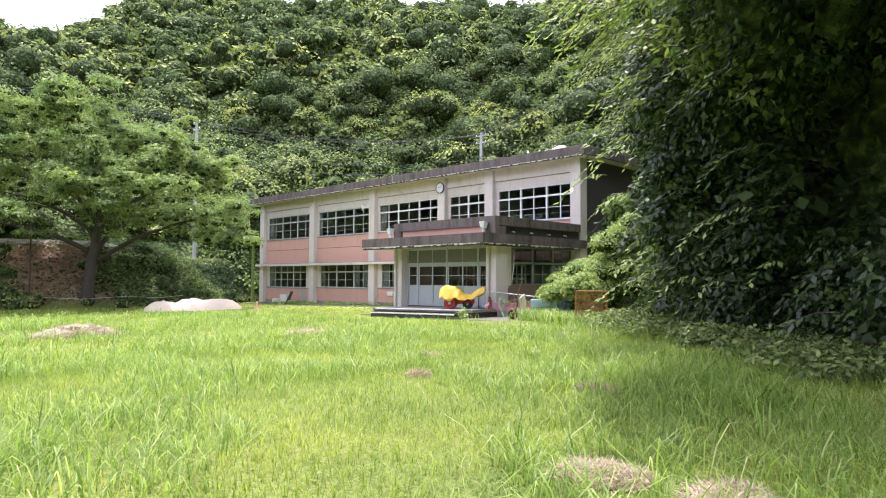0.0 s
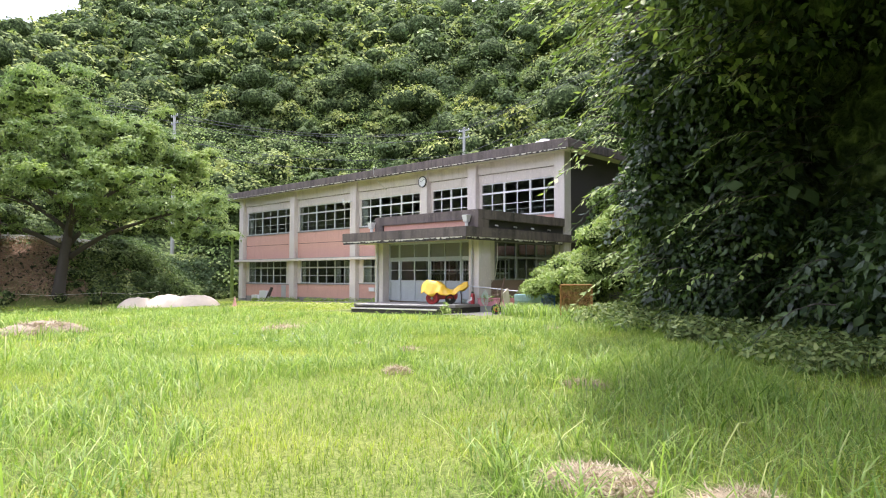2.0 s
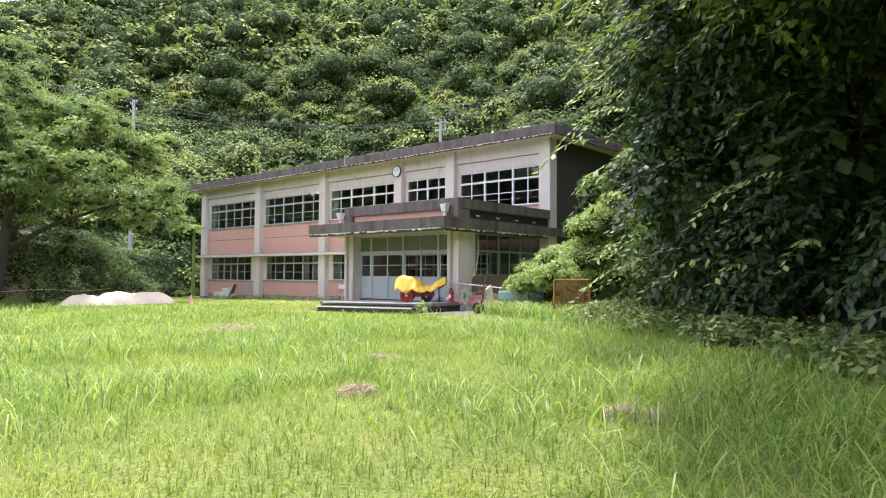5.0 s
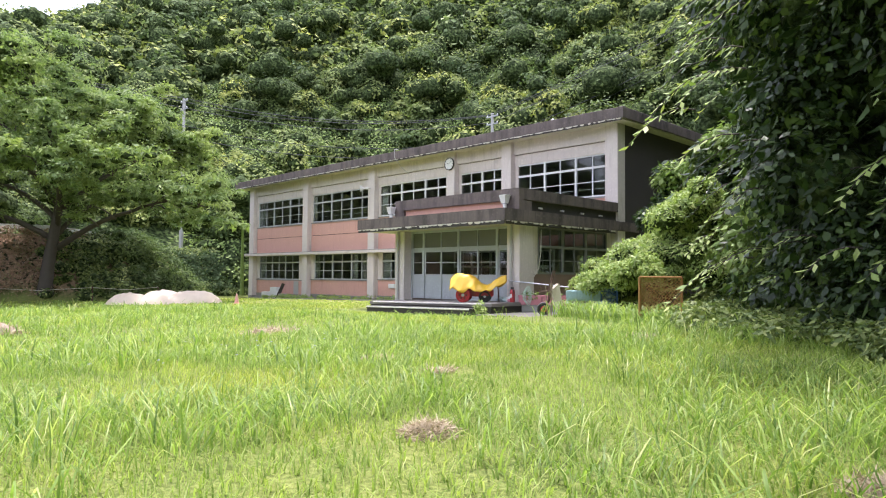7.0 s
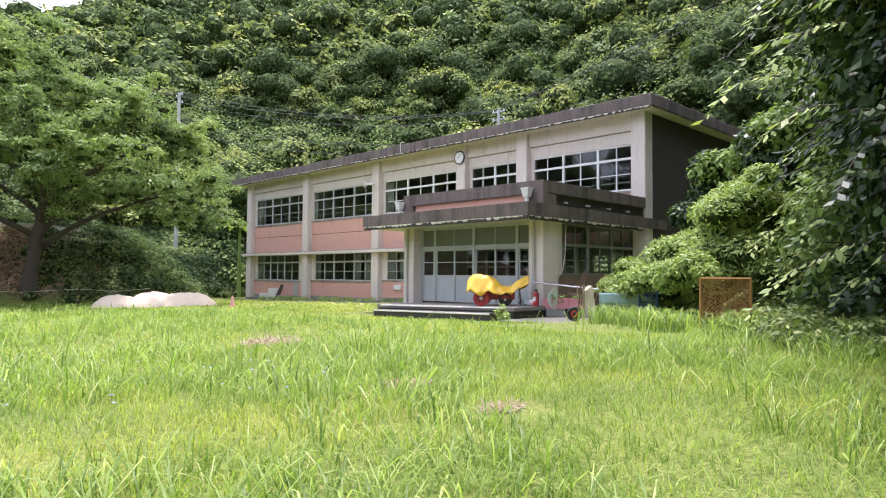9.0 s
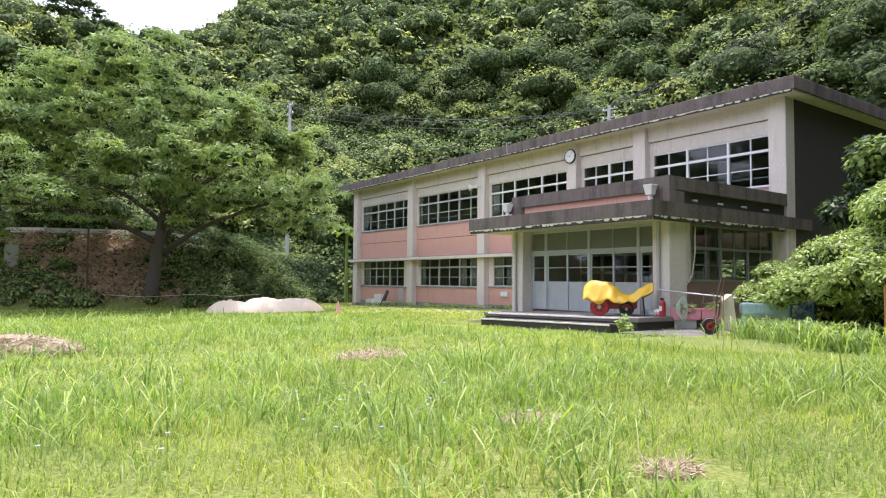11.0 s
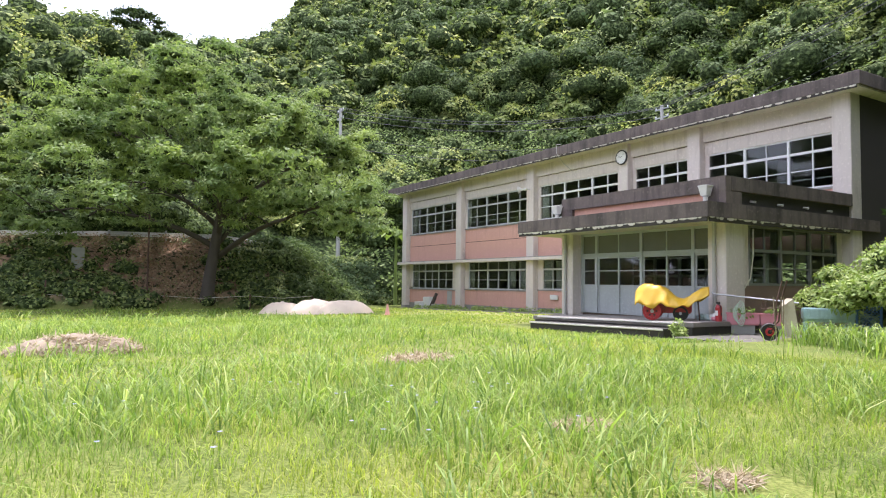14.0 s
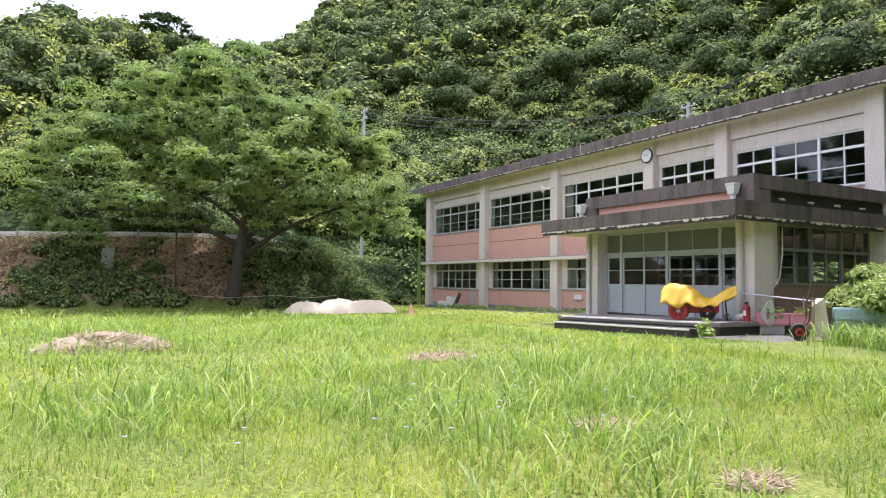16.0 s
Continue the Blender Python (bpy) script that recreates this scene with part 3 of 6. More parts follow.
def tilt(x):
    return 0.74 + 0.021 * (x - 25.4)


def build_porch():
    part("canopy", box(PX0, PX1, PY, -0.25, 3.58, 4.0, bevel=0.012), WEATHERED, school, "weathered concrete porch canopy with black streaks")
    part("canopy_return", box(30.94, PX1, -0.24, 1.55, 3.6, 3.98, bevel=0.01), WEATHERED, school)
    part("canopy_soffit", box(PX0 + 0.08, PX1 - 0.08, PY + 0.08, -0.25, 3.52, 3.578), SOFFIT, school, "plaster canopy soffit tinted yellow for grass bounce")
    scallops(PX0 + 0.05, PX1 - 0.05, PY + 0.006, 3.6, school, 0.36, seed=9)
    scallops(PY + 0.1, -0.3, PX1 - 0.006, 3.6, school, 0.34, along="y", seed=12)
    # upper parapet: solid corners, a beam above, a recessed pink band below
    part("parapet", box(24.44, 30.96, -6.45, -6.2, 4.34, 4.75, bevel=0.012), WEATHERED, school, "weathered concrete parapet beam")
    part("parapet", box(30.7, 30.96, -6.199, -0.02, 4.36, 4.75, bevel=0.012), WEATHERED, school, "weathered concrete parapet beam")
    part("parapet", box(24.44, 24.7, -6.199, -0.02, 4.34, 4.75, bevel=0.012), WEATHERED, school)
    part("parapet_corner", box(30.36, 30.955, -6.445, -5.75, 4.0, 4.339), WEATHERED, school)
    part("parapet_corner", box(24.445, 24.98, -6.445, -5.75, 4.0, 4.339), WEATHERED, school)
    part("parapet_band", box(24.98, 30.36, -6.33, -6.2, 4.0, 4.339), PINK, school, "recessed faded pink band")
    # Side band: shade put into the colour, unlike the pink bands.
    part("parapet_band", box(30.72, 30.84, -5.75, -0.02, 4.0, 4.359), RISER, school, "recessed band, darkened for side shade")
    part("parapet_band", box(24.5, 24.62, -5.75, -0.02, 4.0, 4.339), PINK, school)
    part("parapet_floor", box(24.7, 30.7, -6.2, -0.02, 4.001, 4.1), PLINTH, school)
    for y in (-5.2, -3.9, -2.6, -1.3):
        part("drain_spout", tube([(30.84, y, 4.14), (31.0, y, 4.11)], 0.035), PIPE, school, "short drain spout")
    # columns and hall walls
    for x0, x1 in ((24.15, 24.72), (30.18, 30.75)):
        part("porch_column", box(x0, x1, -6.17, -5.35, tilt(x0) - 0.4, 3.52, bevel=0.012), CREAM, school, "cream plastered porch column")
    for x in (24.4, 30.42):
        part("downpipe", tube([(x, -6.235, tilt(x)), (x, -6.235, 3.52)], 0.05, 10), PIPE, school, "grey downpipe")
        for z in (1.5, 2.9):
            part("pipe_clip", lathe([(0.062, 0), (0.062, 0.03)], (x, -6.235, z), sides=10), STEEL, school)
    part("hall_wall", box(24.3, 24.5, -5.35, 0.3, 0.2, 3.52), CREAM, school)
    part("hall_wall", box(30.42, 30.6, -5.35, 0.0, 0.2, 1.8), DULL, school, "hall wall below the windows, darkened for side shade")
    part("hall_wall", box(30.42, 30.6, -5.35, -4.95, 1.8, 3.52), CREAM, school)
    part("hall_wall", box(30.42, 30.6, -0.35, 0.0, 1.8, 3.52), CREAM, school)
    part("hall_floor", box(24.5, 30.42, -5.7, 0.5, 0.5, 0.78), INFLOOR, school)
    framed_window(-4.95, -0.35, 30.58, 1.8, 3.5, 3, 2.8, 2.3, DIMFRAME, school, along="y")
    # entrance: side lights and two pairs of sliding doors with lights above
    y, b = -5.72, 0.80
    cuts = (24.74, 25.46, 27.43, 29.38, 30.16)
    bm = bmesh.new()
    for x in cuts:
        box(x - 0.05, x + 0.05, y - 0.06, y + 0.08, b, 3.52, bm)
    for x0, x1 in zip(cuts, cuts[1:]):
        box(x0 + 0.05, x1 - 0.05, y - 0.055, y + 0.075, 2.73, 2.84, bm)
        box(x0 + 0.05, x1 - 0.05, y - 0.05, y + 0.07, 3.44, 3.52, bm)
    screen = part("entrance_frame", bm, DOORBLUE, school, "grey-blue painted entrance frame")
    for x0, x1 in zip(cuts, cuts[1:]):
        wide = x1 - x0 > 1
        leaves = ((x0 + 0.05, (x0 + x1) / 2 + 0.03, 0.0), ((x0 + x1) / 2 - 0.03, x1 - 0.05, 0.035)) if wide else ((x0 + 0.05, x1 - 0.05, 0.0),)
        for a0, a1, back in leaves:
            q = y + back
            leaf = part("door" if wide else "side_light", box(a0 + 0.061, a1 - 0.061, q - 0.008, q + 0.006, b + 0.072, 1.698), DOORBLUE, school, "grey-blue sliding door with glass upper half" if wide else "")
            for c0, c1 in ((b, b + 0.07), (1.70, 1.77), (2.66, 2.729)):
                part("rail", box(a0, a1, q - 0.018, q + 0.016, c0, c1), DOORBLUE, leaf)
            for c in (a0 + 0.03, a1 - 0.03):
                part("stile", box(c - 0.03, c + 0.03, q - 0.018, q + 0.016, b + 0.071, 1.699), DOORBLUE, leaf)
                part("stile", box(c - 0.03, c + 0.03, q - 0.018, q + 0.016, 1.771, 2.659), DOORBLUE, leaf)
            part("glazing_bar", box(a0 + 0.061, a1 - 0.061, q - 0.013, q + 0.011, 2.225, 2.255), DOORBLUE, leaf)
            for c0, c1 in ((1.772, 2.224), (2.256, 2.658)):
                pane = part("pane", box(a0 + 0.061, a1 - 0.061, q - 0.003, q + 0.002, c0, c1), GLASS, leaf)
                pane.visible_shadow = False
            if wide:
                c = a1 - 0.03 if back else a0 + 0.03
                part("handle", box(c - 0.012, c + 0.012, q - 0.03, q - 0.018, 1.5, 1.64, bevel=0.004), STEEL, leaf, "small metal pull")
        halves = ((x0 + 0.05, (x0 + x1) / 2 - 0.016), ((x0 + x1) / 2 + 0.016, x1 - 0.05)) if wide else ((x0 + 0.05, x1 - 0.05),)
        if wide:
            m = (x0 + x1) / 2
            part("transom_bar", box(m - 0.016, m + 0.016, y - 0.03, y + 0.04, 2.841, 3.439), DOORBLUE, school)
        for a0, a1 in halves:
            pane = part("transom_pane", box(a0, a1, y, y + 0.005, 2.84, 3.44), DARKGLASS, school, "dusty transom pane")
            pane.visible_shadow = False
    # a glazed inner screen, a shelf and posts in the hall
    framed_window(24.9, 30.2, -3.4, 0.78, 2.75, 5, 2.1, 1.5, WHITEFRAME, school, label="white-framed inner screen of the hall")
    for x in (26.2, 28.0, 29.4):
        part("hall_post", box(x, x + 0.18, -2.0, -1.82, 0.78, 3.52), INSIDE, school)
    part("hall_shelf", box(25.2, 30.2, -1.7, -1.3, 0.78, 1.75, bevel=0.01), WOOD, school, "wooden shoe shelf in the hall")


build_porch()


def sloped_slab(x0, x1, y0, y1, top, thick):
    """A slab whose top follows the slight fall of the yard along x."""
    bm = box(x0, x1, y0, y1, -thick, 0, bevel=0.012)
    for v in bm.verts:
        v.co.z += top(v.co.x)
    return bm


def build_steps():
    steps = thing("entrance_steps", (27.5, -7, 0.5), "worn concrete entrance platform with two pale-edged steps", "steps", kind="structure")
    part("platform", sloped_slab(24.95, 31.2, -8.12, -5.3, tilt, 0.12), SLABTOP, steps)
    part("platform_base", sloped_slab(25.0, 31.15, -8.1, -5.32, lambda x: tilt(x) - 0.121, 0.5), RISER, steps, "dark platform side")
    part("side_step", sloped_slab(23.95, 24.94, -6.5, -5.3, lambda x: tilt(x) - 0.02, 0.5), SLABTOP, steps)
    part("platform_edge", sloped_slab(25.2, 30.8, -8.165, -8.123, lambda x: tilt(x) - 0.002, 0.05), NOSING, steps, "pale worn step nosing")
    part("tread", sloped_slab(25.42, 30.7, -8.62, -8.166, lambda x: tilt(x) - 0.16, 0.4), RISER, steps, "dark concrete tread")
    part("tread_edge", sloped_slab(25.42, 30.7, -8.665, -8.623, lambda x: tilt(x) - 0.162, 0.05), NOSING, steps, "pale worn step nosing")
    pad = thing("concrete_pad", (32, -7, 0.6), "stained concrete pad beside the entrance steps", "paving", kind="structure")
    part("slab", sloped_slab(31.21, 33.5, -8.95, -5.0, lambda x: ground_at(32.4, -7) + 0.03, 0.3), PAD, pad)


build_steps()


# ---- fixtures on the school ----
def build_clock():
    c = thing("wall_clock", (21.2, -0.02, 7.48), "round white wall clock with a black rim on a pillar", "clock")
    part("case", lathe([(0.30, 0), (0.33, 0.02), (0.33, 0.09), (0.30, 0.1), (0.285, 0.085)], (21.2, 0.0, 7.48), (0, -1, 0), 32), BLACK, c)
    part("face", lathe([(0.284, 0.0), (0.284, 0.02)], (21.2, -0.07, 7.48), (0, -1, 0), 32), WHITE, c, "white dial")
    for k in range(12):
        a = math.tau * k / 12
        p = Vector((21.2 + 0.235 * math.sin(a), -0.092, 7.48 + 0.235 * math.cos(a)))
        q = Vector((21.2 + 0.265 * math.sin(a), -0.092, 7.48 + 0.265 * math.cos(a)))
        part("hour_mark", tube([p, q], 0.009, 5), BLACK, c)
    for a, l, r in ((math.radians(285), 0.15, 0.012), (math.radians(48), 0.22, 0.008)):
        part("pointer", tube([(21.2, -0.095, 7.48), (21.2 + l * math.sin(a), -0.095, 7.48 + l * math.cos(a))], r, 5), BLACK, c)


def build_speaker():
    s = thing("horn_loudspeaker", (14.33, -0.2, 6.8), "grey horn loudspeaker bracketed on a pillar", "loudspeaker")
    part("horn", lathe([(0.04, 0), (0.06, 0.1), (0.11, 0.2), (0.2, 0.3), (0.21, 0.31), (0.19, 0.3), (0.09, 0.2), (0.03, 0.12)], (14.44, -0.26, 6.8), (-0.75, -0.66, -0.05), 20), WHITE, s)
    part("driver", lathe([(0.05, 0), (0.075, 0.02), (0.075, 0.13), (0.04, 0.16)], (14.56, -0.15, 6.81), (-0.75, -0.66, -0.05), 16), WHITE, s)
    part("bracket", tube([(14.63, 0.0, 6.8), (14.6, -0.16, 6.8)], 0.02, 6), STEEL, s)


def build_lantern(x, y, z):
    s = thing("porch_lantern", (x, y, z), "white square lantern on a short post on the canopy", "lamp", "lanterns on the porch canopy")
    part("post", tube([(x, y, z), (x, y, z + 0.2)], 0.07, 10), WHITE, s)
    part("collar", lathe([(0.09, 0), (0.09, 0.03)], (x, y, z + 0.2), sides=12), STEEL, s)
    bm = bmesh.new()
    bmesh.ops.create_cone(bm, cap_ends=True, segments=4, radius1=0.13, radius2=0.19, depth=0.24, matrix=Matrix.Translation((x, y, z + 0.35)) @ Matrix.Rotation(math.pi / 4, 4, "Z"))
    part("shade", bm, WHITE, s, "tapered milky shade")
    part("cap", box(x - 0.15, x + 0.15, y - 0.15, y + 0.15, z + 0.472, z + 0.515, bevel=0.012), WHITE, s)


def build_roof_gear():
    t = thing("roof_tank", (27.6, 3.2, ROOF_Z), "low white water tank with pipes on the flat roof", "tank")
    part("body", lathe([(0.55, 0), (0.6, 0.05), (0.6, 0.75), (0.4, 0.9), (0.25, 0.94)], (27.6, 3.2, ROOF_Z), sides=28), WHITE, t)
    part("lid", lathe([(0.28, 0), (0.28, 0.06), (0.1, 0.1)], (27.6, 3.2, ROOF_Z + 0.94), sides=16), WHITE, t)
    part("pipe", tube([(26.3, 3.2, ROOF_Z), (26.3, 3.2, ROOF_Z + 0.45), (26.8, 3.2, ROOF_Z + 0.45)], 0.04), PIPE, t)
    for x, h in ((26.95, 0.38), (28.1, 0.24), (28.6, 0.3)):
        v = thing("roof_vent", (x, 1.0, ROOF_Z), "small white vent pipe on the roof edge", "vent", "vents on the roof")
        part("pipe", lathe([(0.05, 0), (0.05, h)], (x, 1.0, ROOF_Z), sides=10), WHITE, v)
        part("cowl", lathe([(0.07, 0), (0.075, 0.03), (0.02, 0.16)], (x, 1.0, ROOF_Z + h), sides=10), WHITE, v)
    c = thing("loose_cable", (17.6, -0.6, 7.6), "loose pale cable hanging from the roof edge", "cable")
    part("line", tube([(17.4, -0.3, ROOF_Z + 0.15), (17.4, -0.58, ROOF_Z + 0.1), (17.45, -0.6, 8.2), (17.7, -0.35, 7.7), (17.9, 0.1, 7.3)], 0.018, 6), PIPE, c)


build_clock()
build_speaker()
build_lantern(24.40, -6.62, 4.0)
build_lantern(30.46, -6.62, 4.0)
build_roof_gear()


# ---- things about the entrance ----
def wheel(at, axis, radius, width, rim, parent, spokes=6):
    tyre = part("wheel", lathe([(radius * 0.72, -width / 2), (radius * 0.96, -width / 2), (radius, -width * 0.3), (radius, width * 0.3), (radius * 0.96, width / 2), (radius * 0.72, width / 2), (radius * 0.72, -width / 2)], at, axis, 24), rim, parent)
    part("rim", lathe([(radius * 0.7, -width * 0.22), (radius * 0.71, width * 0.22)], at, axis, 24), rim, tyre, "red disc with lightening holes")
    part("hub", lathe([(radius * 0.2, -width * 0.6), (radius * 0.2, width * 0.6)], at, axis, 12), STEEL, tyre)
    turn = Vector(axis).to_track_quat("Z", "Y").to_matrix()
    for k in range(spokes):
        a = math.tau * k / spokes
        p = Vector(at) + turn @ Vector((radius * 0.46 * math.cos(a), radius * 0.46 * math.sin(a), width * 0.23))
        part("hole", lathe([(radius * 0.11, 0), (radius * 0.11, 0.004)], p, Vector(axis), 10), BLACK, tyre, "dark hole")
    return tyre


def build_cart():
    """A small red-wheeled machine under a yellow sheet."""
    base = Vector((29.36, -8.1, 0.0))
    z = tilt(29.6) + 0.002
    along, side = Vector((0.80, 0.60, 0)), Vector((-0.60, 0.80, 0))
    cart = thing("covered_cart", (base.x, base.y, z), "red-wheeled cart under a draped yellow plastic sheet", "cart")

    def at(a, s, h):
        return base + along * a + side * s + Vector((0, 0, z + h))
    for a, s, r, m in ((0.40, 0.06, 0.25, RED), (0.40, 0.7, 0.25, RED), (1.12, 0.22, 0.2, BLACK), (1.12, 0.66, 0.2, BLACK)):
        wheel(at(a, s, r), tuple(-side), r, 0.13, m, cart)
    part("axle", tube([at(0.40, 0.1, 0.25), at(0.40, 0.66, 0.25)], 0.03), RUST, cart)
    part("axle", tube([at(1.12, 0.24, 0.2), at(1.12, 0.64, 0.2)], 0.03), RUST, cart)
    bm = bmesh.new()
    bmesh.ops.create_cube(bm, size=1)
    for v in bm.verts:
        v.co = at(0.85 + v.co.x * 1.1, 0.38 + v.co.y * 0.42, 0.33 + v.co.z * 0.26)
    bmesh.ops.bevel(bm, geom=bm.edges[:], offset=0.03, segments=2, affect="EDGES")
    part("chassis", bm, RED, cart, "scuffed red chassis")
    bm = bmesh.new()
    n, m = 36, 18
    grid = []
    for i in range(n + 1):
        u, row = i / n, []
        ridge = 0.97 - 0.36 * math.exp(-((u - 0.64) / 0.19) ** 2) - 0.2 * (max(0, 0.12 - u) / 0.12) ** 2 - 0.05 * u
        hem = 0.40 + 0.32 * max(0, u - 0.72) / 0.28 + 0.04 * math.sin(u * 19)
        for j in range(m + 1):
            v = j / m
            out = abs(v - 0.5) * 2
            fall = max(0, (out - 0.42) / 0.58) ** 0.85
            h = ridge - (ridge - hem) * fall + 0.035 * math.sin(u * 23 + v * 9) * (0.3 + fall) + 0.02 * math.sin(u * 41 - v * 17)
            wide = 0.63 * (1 - 0.45 * max(0, u - 0.7) / 0.3)
            s = 0.38 + (v - 0.5) * 2 * wide * (0.85 + 0.15 * (1 - fall)) + 0.03 * math.sin(u * 27) * fall
            row.append(bm.verts.new(at(-0.04 + u * 1.88, s, h)))
        grid.append(row)
    for a, b in zip(grid, grid[1:]):
        for j in range(m):
            bm.faces.new((a[j], b[j], b[j + 1], a[j + 1]))
    bmesh.ops.recalc_face_normals(bm, faces=bm.faces[:])
    bmesh.ops.solidify(bm, geom=bm.faces[:], thickness=0.012)
    part("cover", bm, YELLOW, cart, "creased yellow plastic sheet", smooth=True)
    part("handle", tube([at(1.9, 0.38, 0.78), at(1.95, 0.36, 0.74), at(3.9, -0.1, 0.55)], 0.02), STEEL, cart, "long steel handle")
    part("prop", tube([at(1.55, 0.3, 0.6), at(1.6, 0.3, 0.0)], 0.018), RUST, cart)


def build_extinguisher():
    x, y = 31.0, -6.85
    z = tilt(x) + 0.001
    e = thing("fire_extinguisher", (x, y, z), "red fire extinguisher standing on the platform", "extinguisher")
    part("cylinder", lathe([(0.08, 0), (0.085, 0.02), (0.085, 0.36), (0.06, 0.42), (0.03, 0.44)], (x, y, z), sides=16), RED, e)
    part("valve", box(x - 0.02, x + 0.02, y - 0.07, y + 0.05, z + 0.44, z + 0.5, bevel=0.006), BLACK, e)
    part("label", box(x - 0.04, x + 0.04, y - 0.088, y - 0.084, z + 0.15, z + 0.28), WHITE, e)
    part("hose", tube([(x, y - 0.05, z + 0.46), (x + 0.1, y - 0.06, z + 0.4), (x + 0.1, y - 0.03, z + 0.15)], 0.012, 6), BLACK, e)
    for k, (dx, dy, r, m) in enumerate(((-0.45, 0.15, 0.11, CLOTH), (-0.28, 0.2, 0.13, WHITE), (-0.62, 0.1, 0.12, CLOTH), (-0.16, 0.05, 0.08, PINKPLASTIC))):
        b = bmesh.new()
        bmesh.ops.create_icosphere(b, subdivisions=3, radius=r)
        for v in b.verts:
            q = 1 + 0.28 * noise.noise(v.co * 9 + Vector((k * 7, 0, 0)))
            v.co = Vector((v.co.x * q * 1.15, v.co.y * q, max(v.co.z * q * 0.85, -r * 0.6))) + Vector((x + dx, y + dy, z + r * 0.6))
        ob = part("crumpled_bag", b, m, None, smooth=True)
        tagged(ob, "crumpled plastic bag lying on the platform", "bag", "bags beside the cart")


def build_planters():
    for k, (x, y, turn) in enumerate(((31.35, -6.35, 38), (31.95, -5.85, 40))):
        z = ground_at(32.4, -7) + 0.03
        shelf = thing("block_stand", (x, y, z), "low grey concrete block under a planter", "block", "blocks under the planters")
        bm = box(-0.28, 0.28, -0.1, 0.1, 0, 0.24, bevel=0.01)
        bmesh.ops.transform(bm, matrix=pose(x, y, z + 0.001, 0, 0, turn), verts=bm.verts)
        part("block", bm, STONE, shelf)
        p = thing("planter_box", (x, y, z + 0.25), "pink plastic planter trough with straggling plants", "planter", "planters beside the steps")
        bm = bmesh.new()
        for a0, a1, b0, b1, c0, c1 in ((-0.36, 0.36, -0.13, 0.13, 0, 0.03), (-0.38, 0.38, -0.15, -0.13, 0.031, 0.28), (-0.38, 0.38, 0.13, 0.15, 0.031, 0.28), (-0.38, -0.36, -0.129, 0.129, 0.031, 0.28), (0.36, 0.38, -0.129, 0.129, 0.031, 0.28)):
            box(a0, a1, b0, b1, c0, c1, bm)
        bmesh.ops.transform(bm, matrix=pose(x, y, z + 0.242, 0, 0, turn), verts=bm.verts)
        part("trough", bm, PINKPLASTIC, p)
        for s in (-0.155, 0.155):
            bm = box(-0.4, 0.4, s - 0.02, s + 0.02, 0.27, 0.31, bevel=0.006)
            bmesh.ops.transform(bm, matrix=pose(x, y, z + 0.242, 0, 0, turn), verts=bm.verts)
            part("rim", bm, PINKPLASTIC, p)
        bm = box(-0.355, 0.355, -0.125, 0.125, 0.2, 0.24)
        bmesh.ops.transform(bm, matrix=pose(x, y, z + 0.242, 0, 0, turn), verts=bm.verts)
        part("soil", bm, BARK, p)
        v, f = shell(np.array([[x, y, z + 0.55]]), np.array([[0.3, 0.22, 0.16]]), 120, np.array([0.09]))
        mesh_of("plant", v, f, KUDZU, p)
    h = thing("garden_hose", (31.75, -6.25, 1.0), "pale green hose hung in coils over a planter", "hose")
    bm = bmesh.new()
    for k in range(4):
        r, o = 0.1 + 0.04 * k, 0.02 * k
        pts = [Vector((31.38 + o + 0.07 * math.cos(a), -6.62 + o + 0.07 * math.cos(a), 1.08 + (r + 0.1) * math.sin(a))) for a in (math.tau * i / 20 for i in range(21))]
        tube(pts, 0.010, 6, bm)
    part("coil", bm, GREENPLASTIC, h)
    c = thing("hanging_rope", (30.9, -5.3, 2.2), "pale rope hanging down beside the hall windows", "rope")
    part("line", tube([(30.72, -4.9, 3.4), (30.74, -4.95, 2.6), (30.72, -5.05, 2.0), (30.66, -5.4, 1.55), (30.7, -5.9, 1.3)], 0.016, 6), EDGE, c)


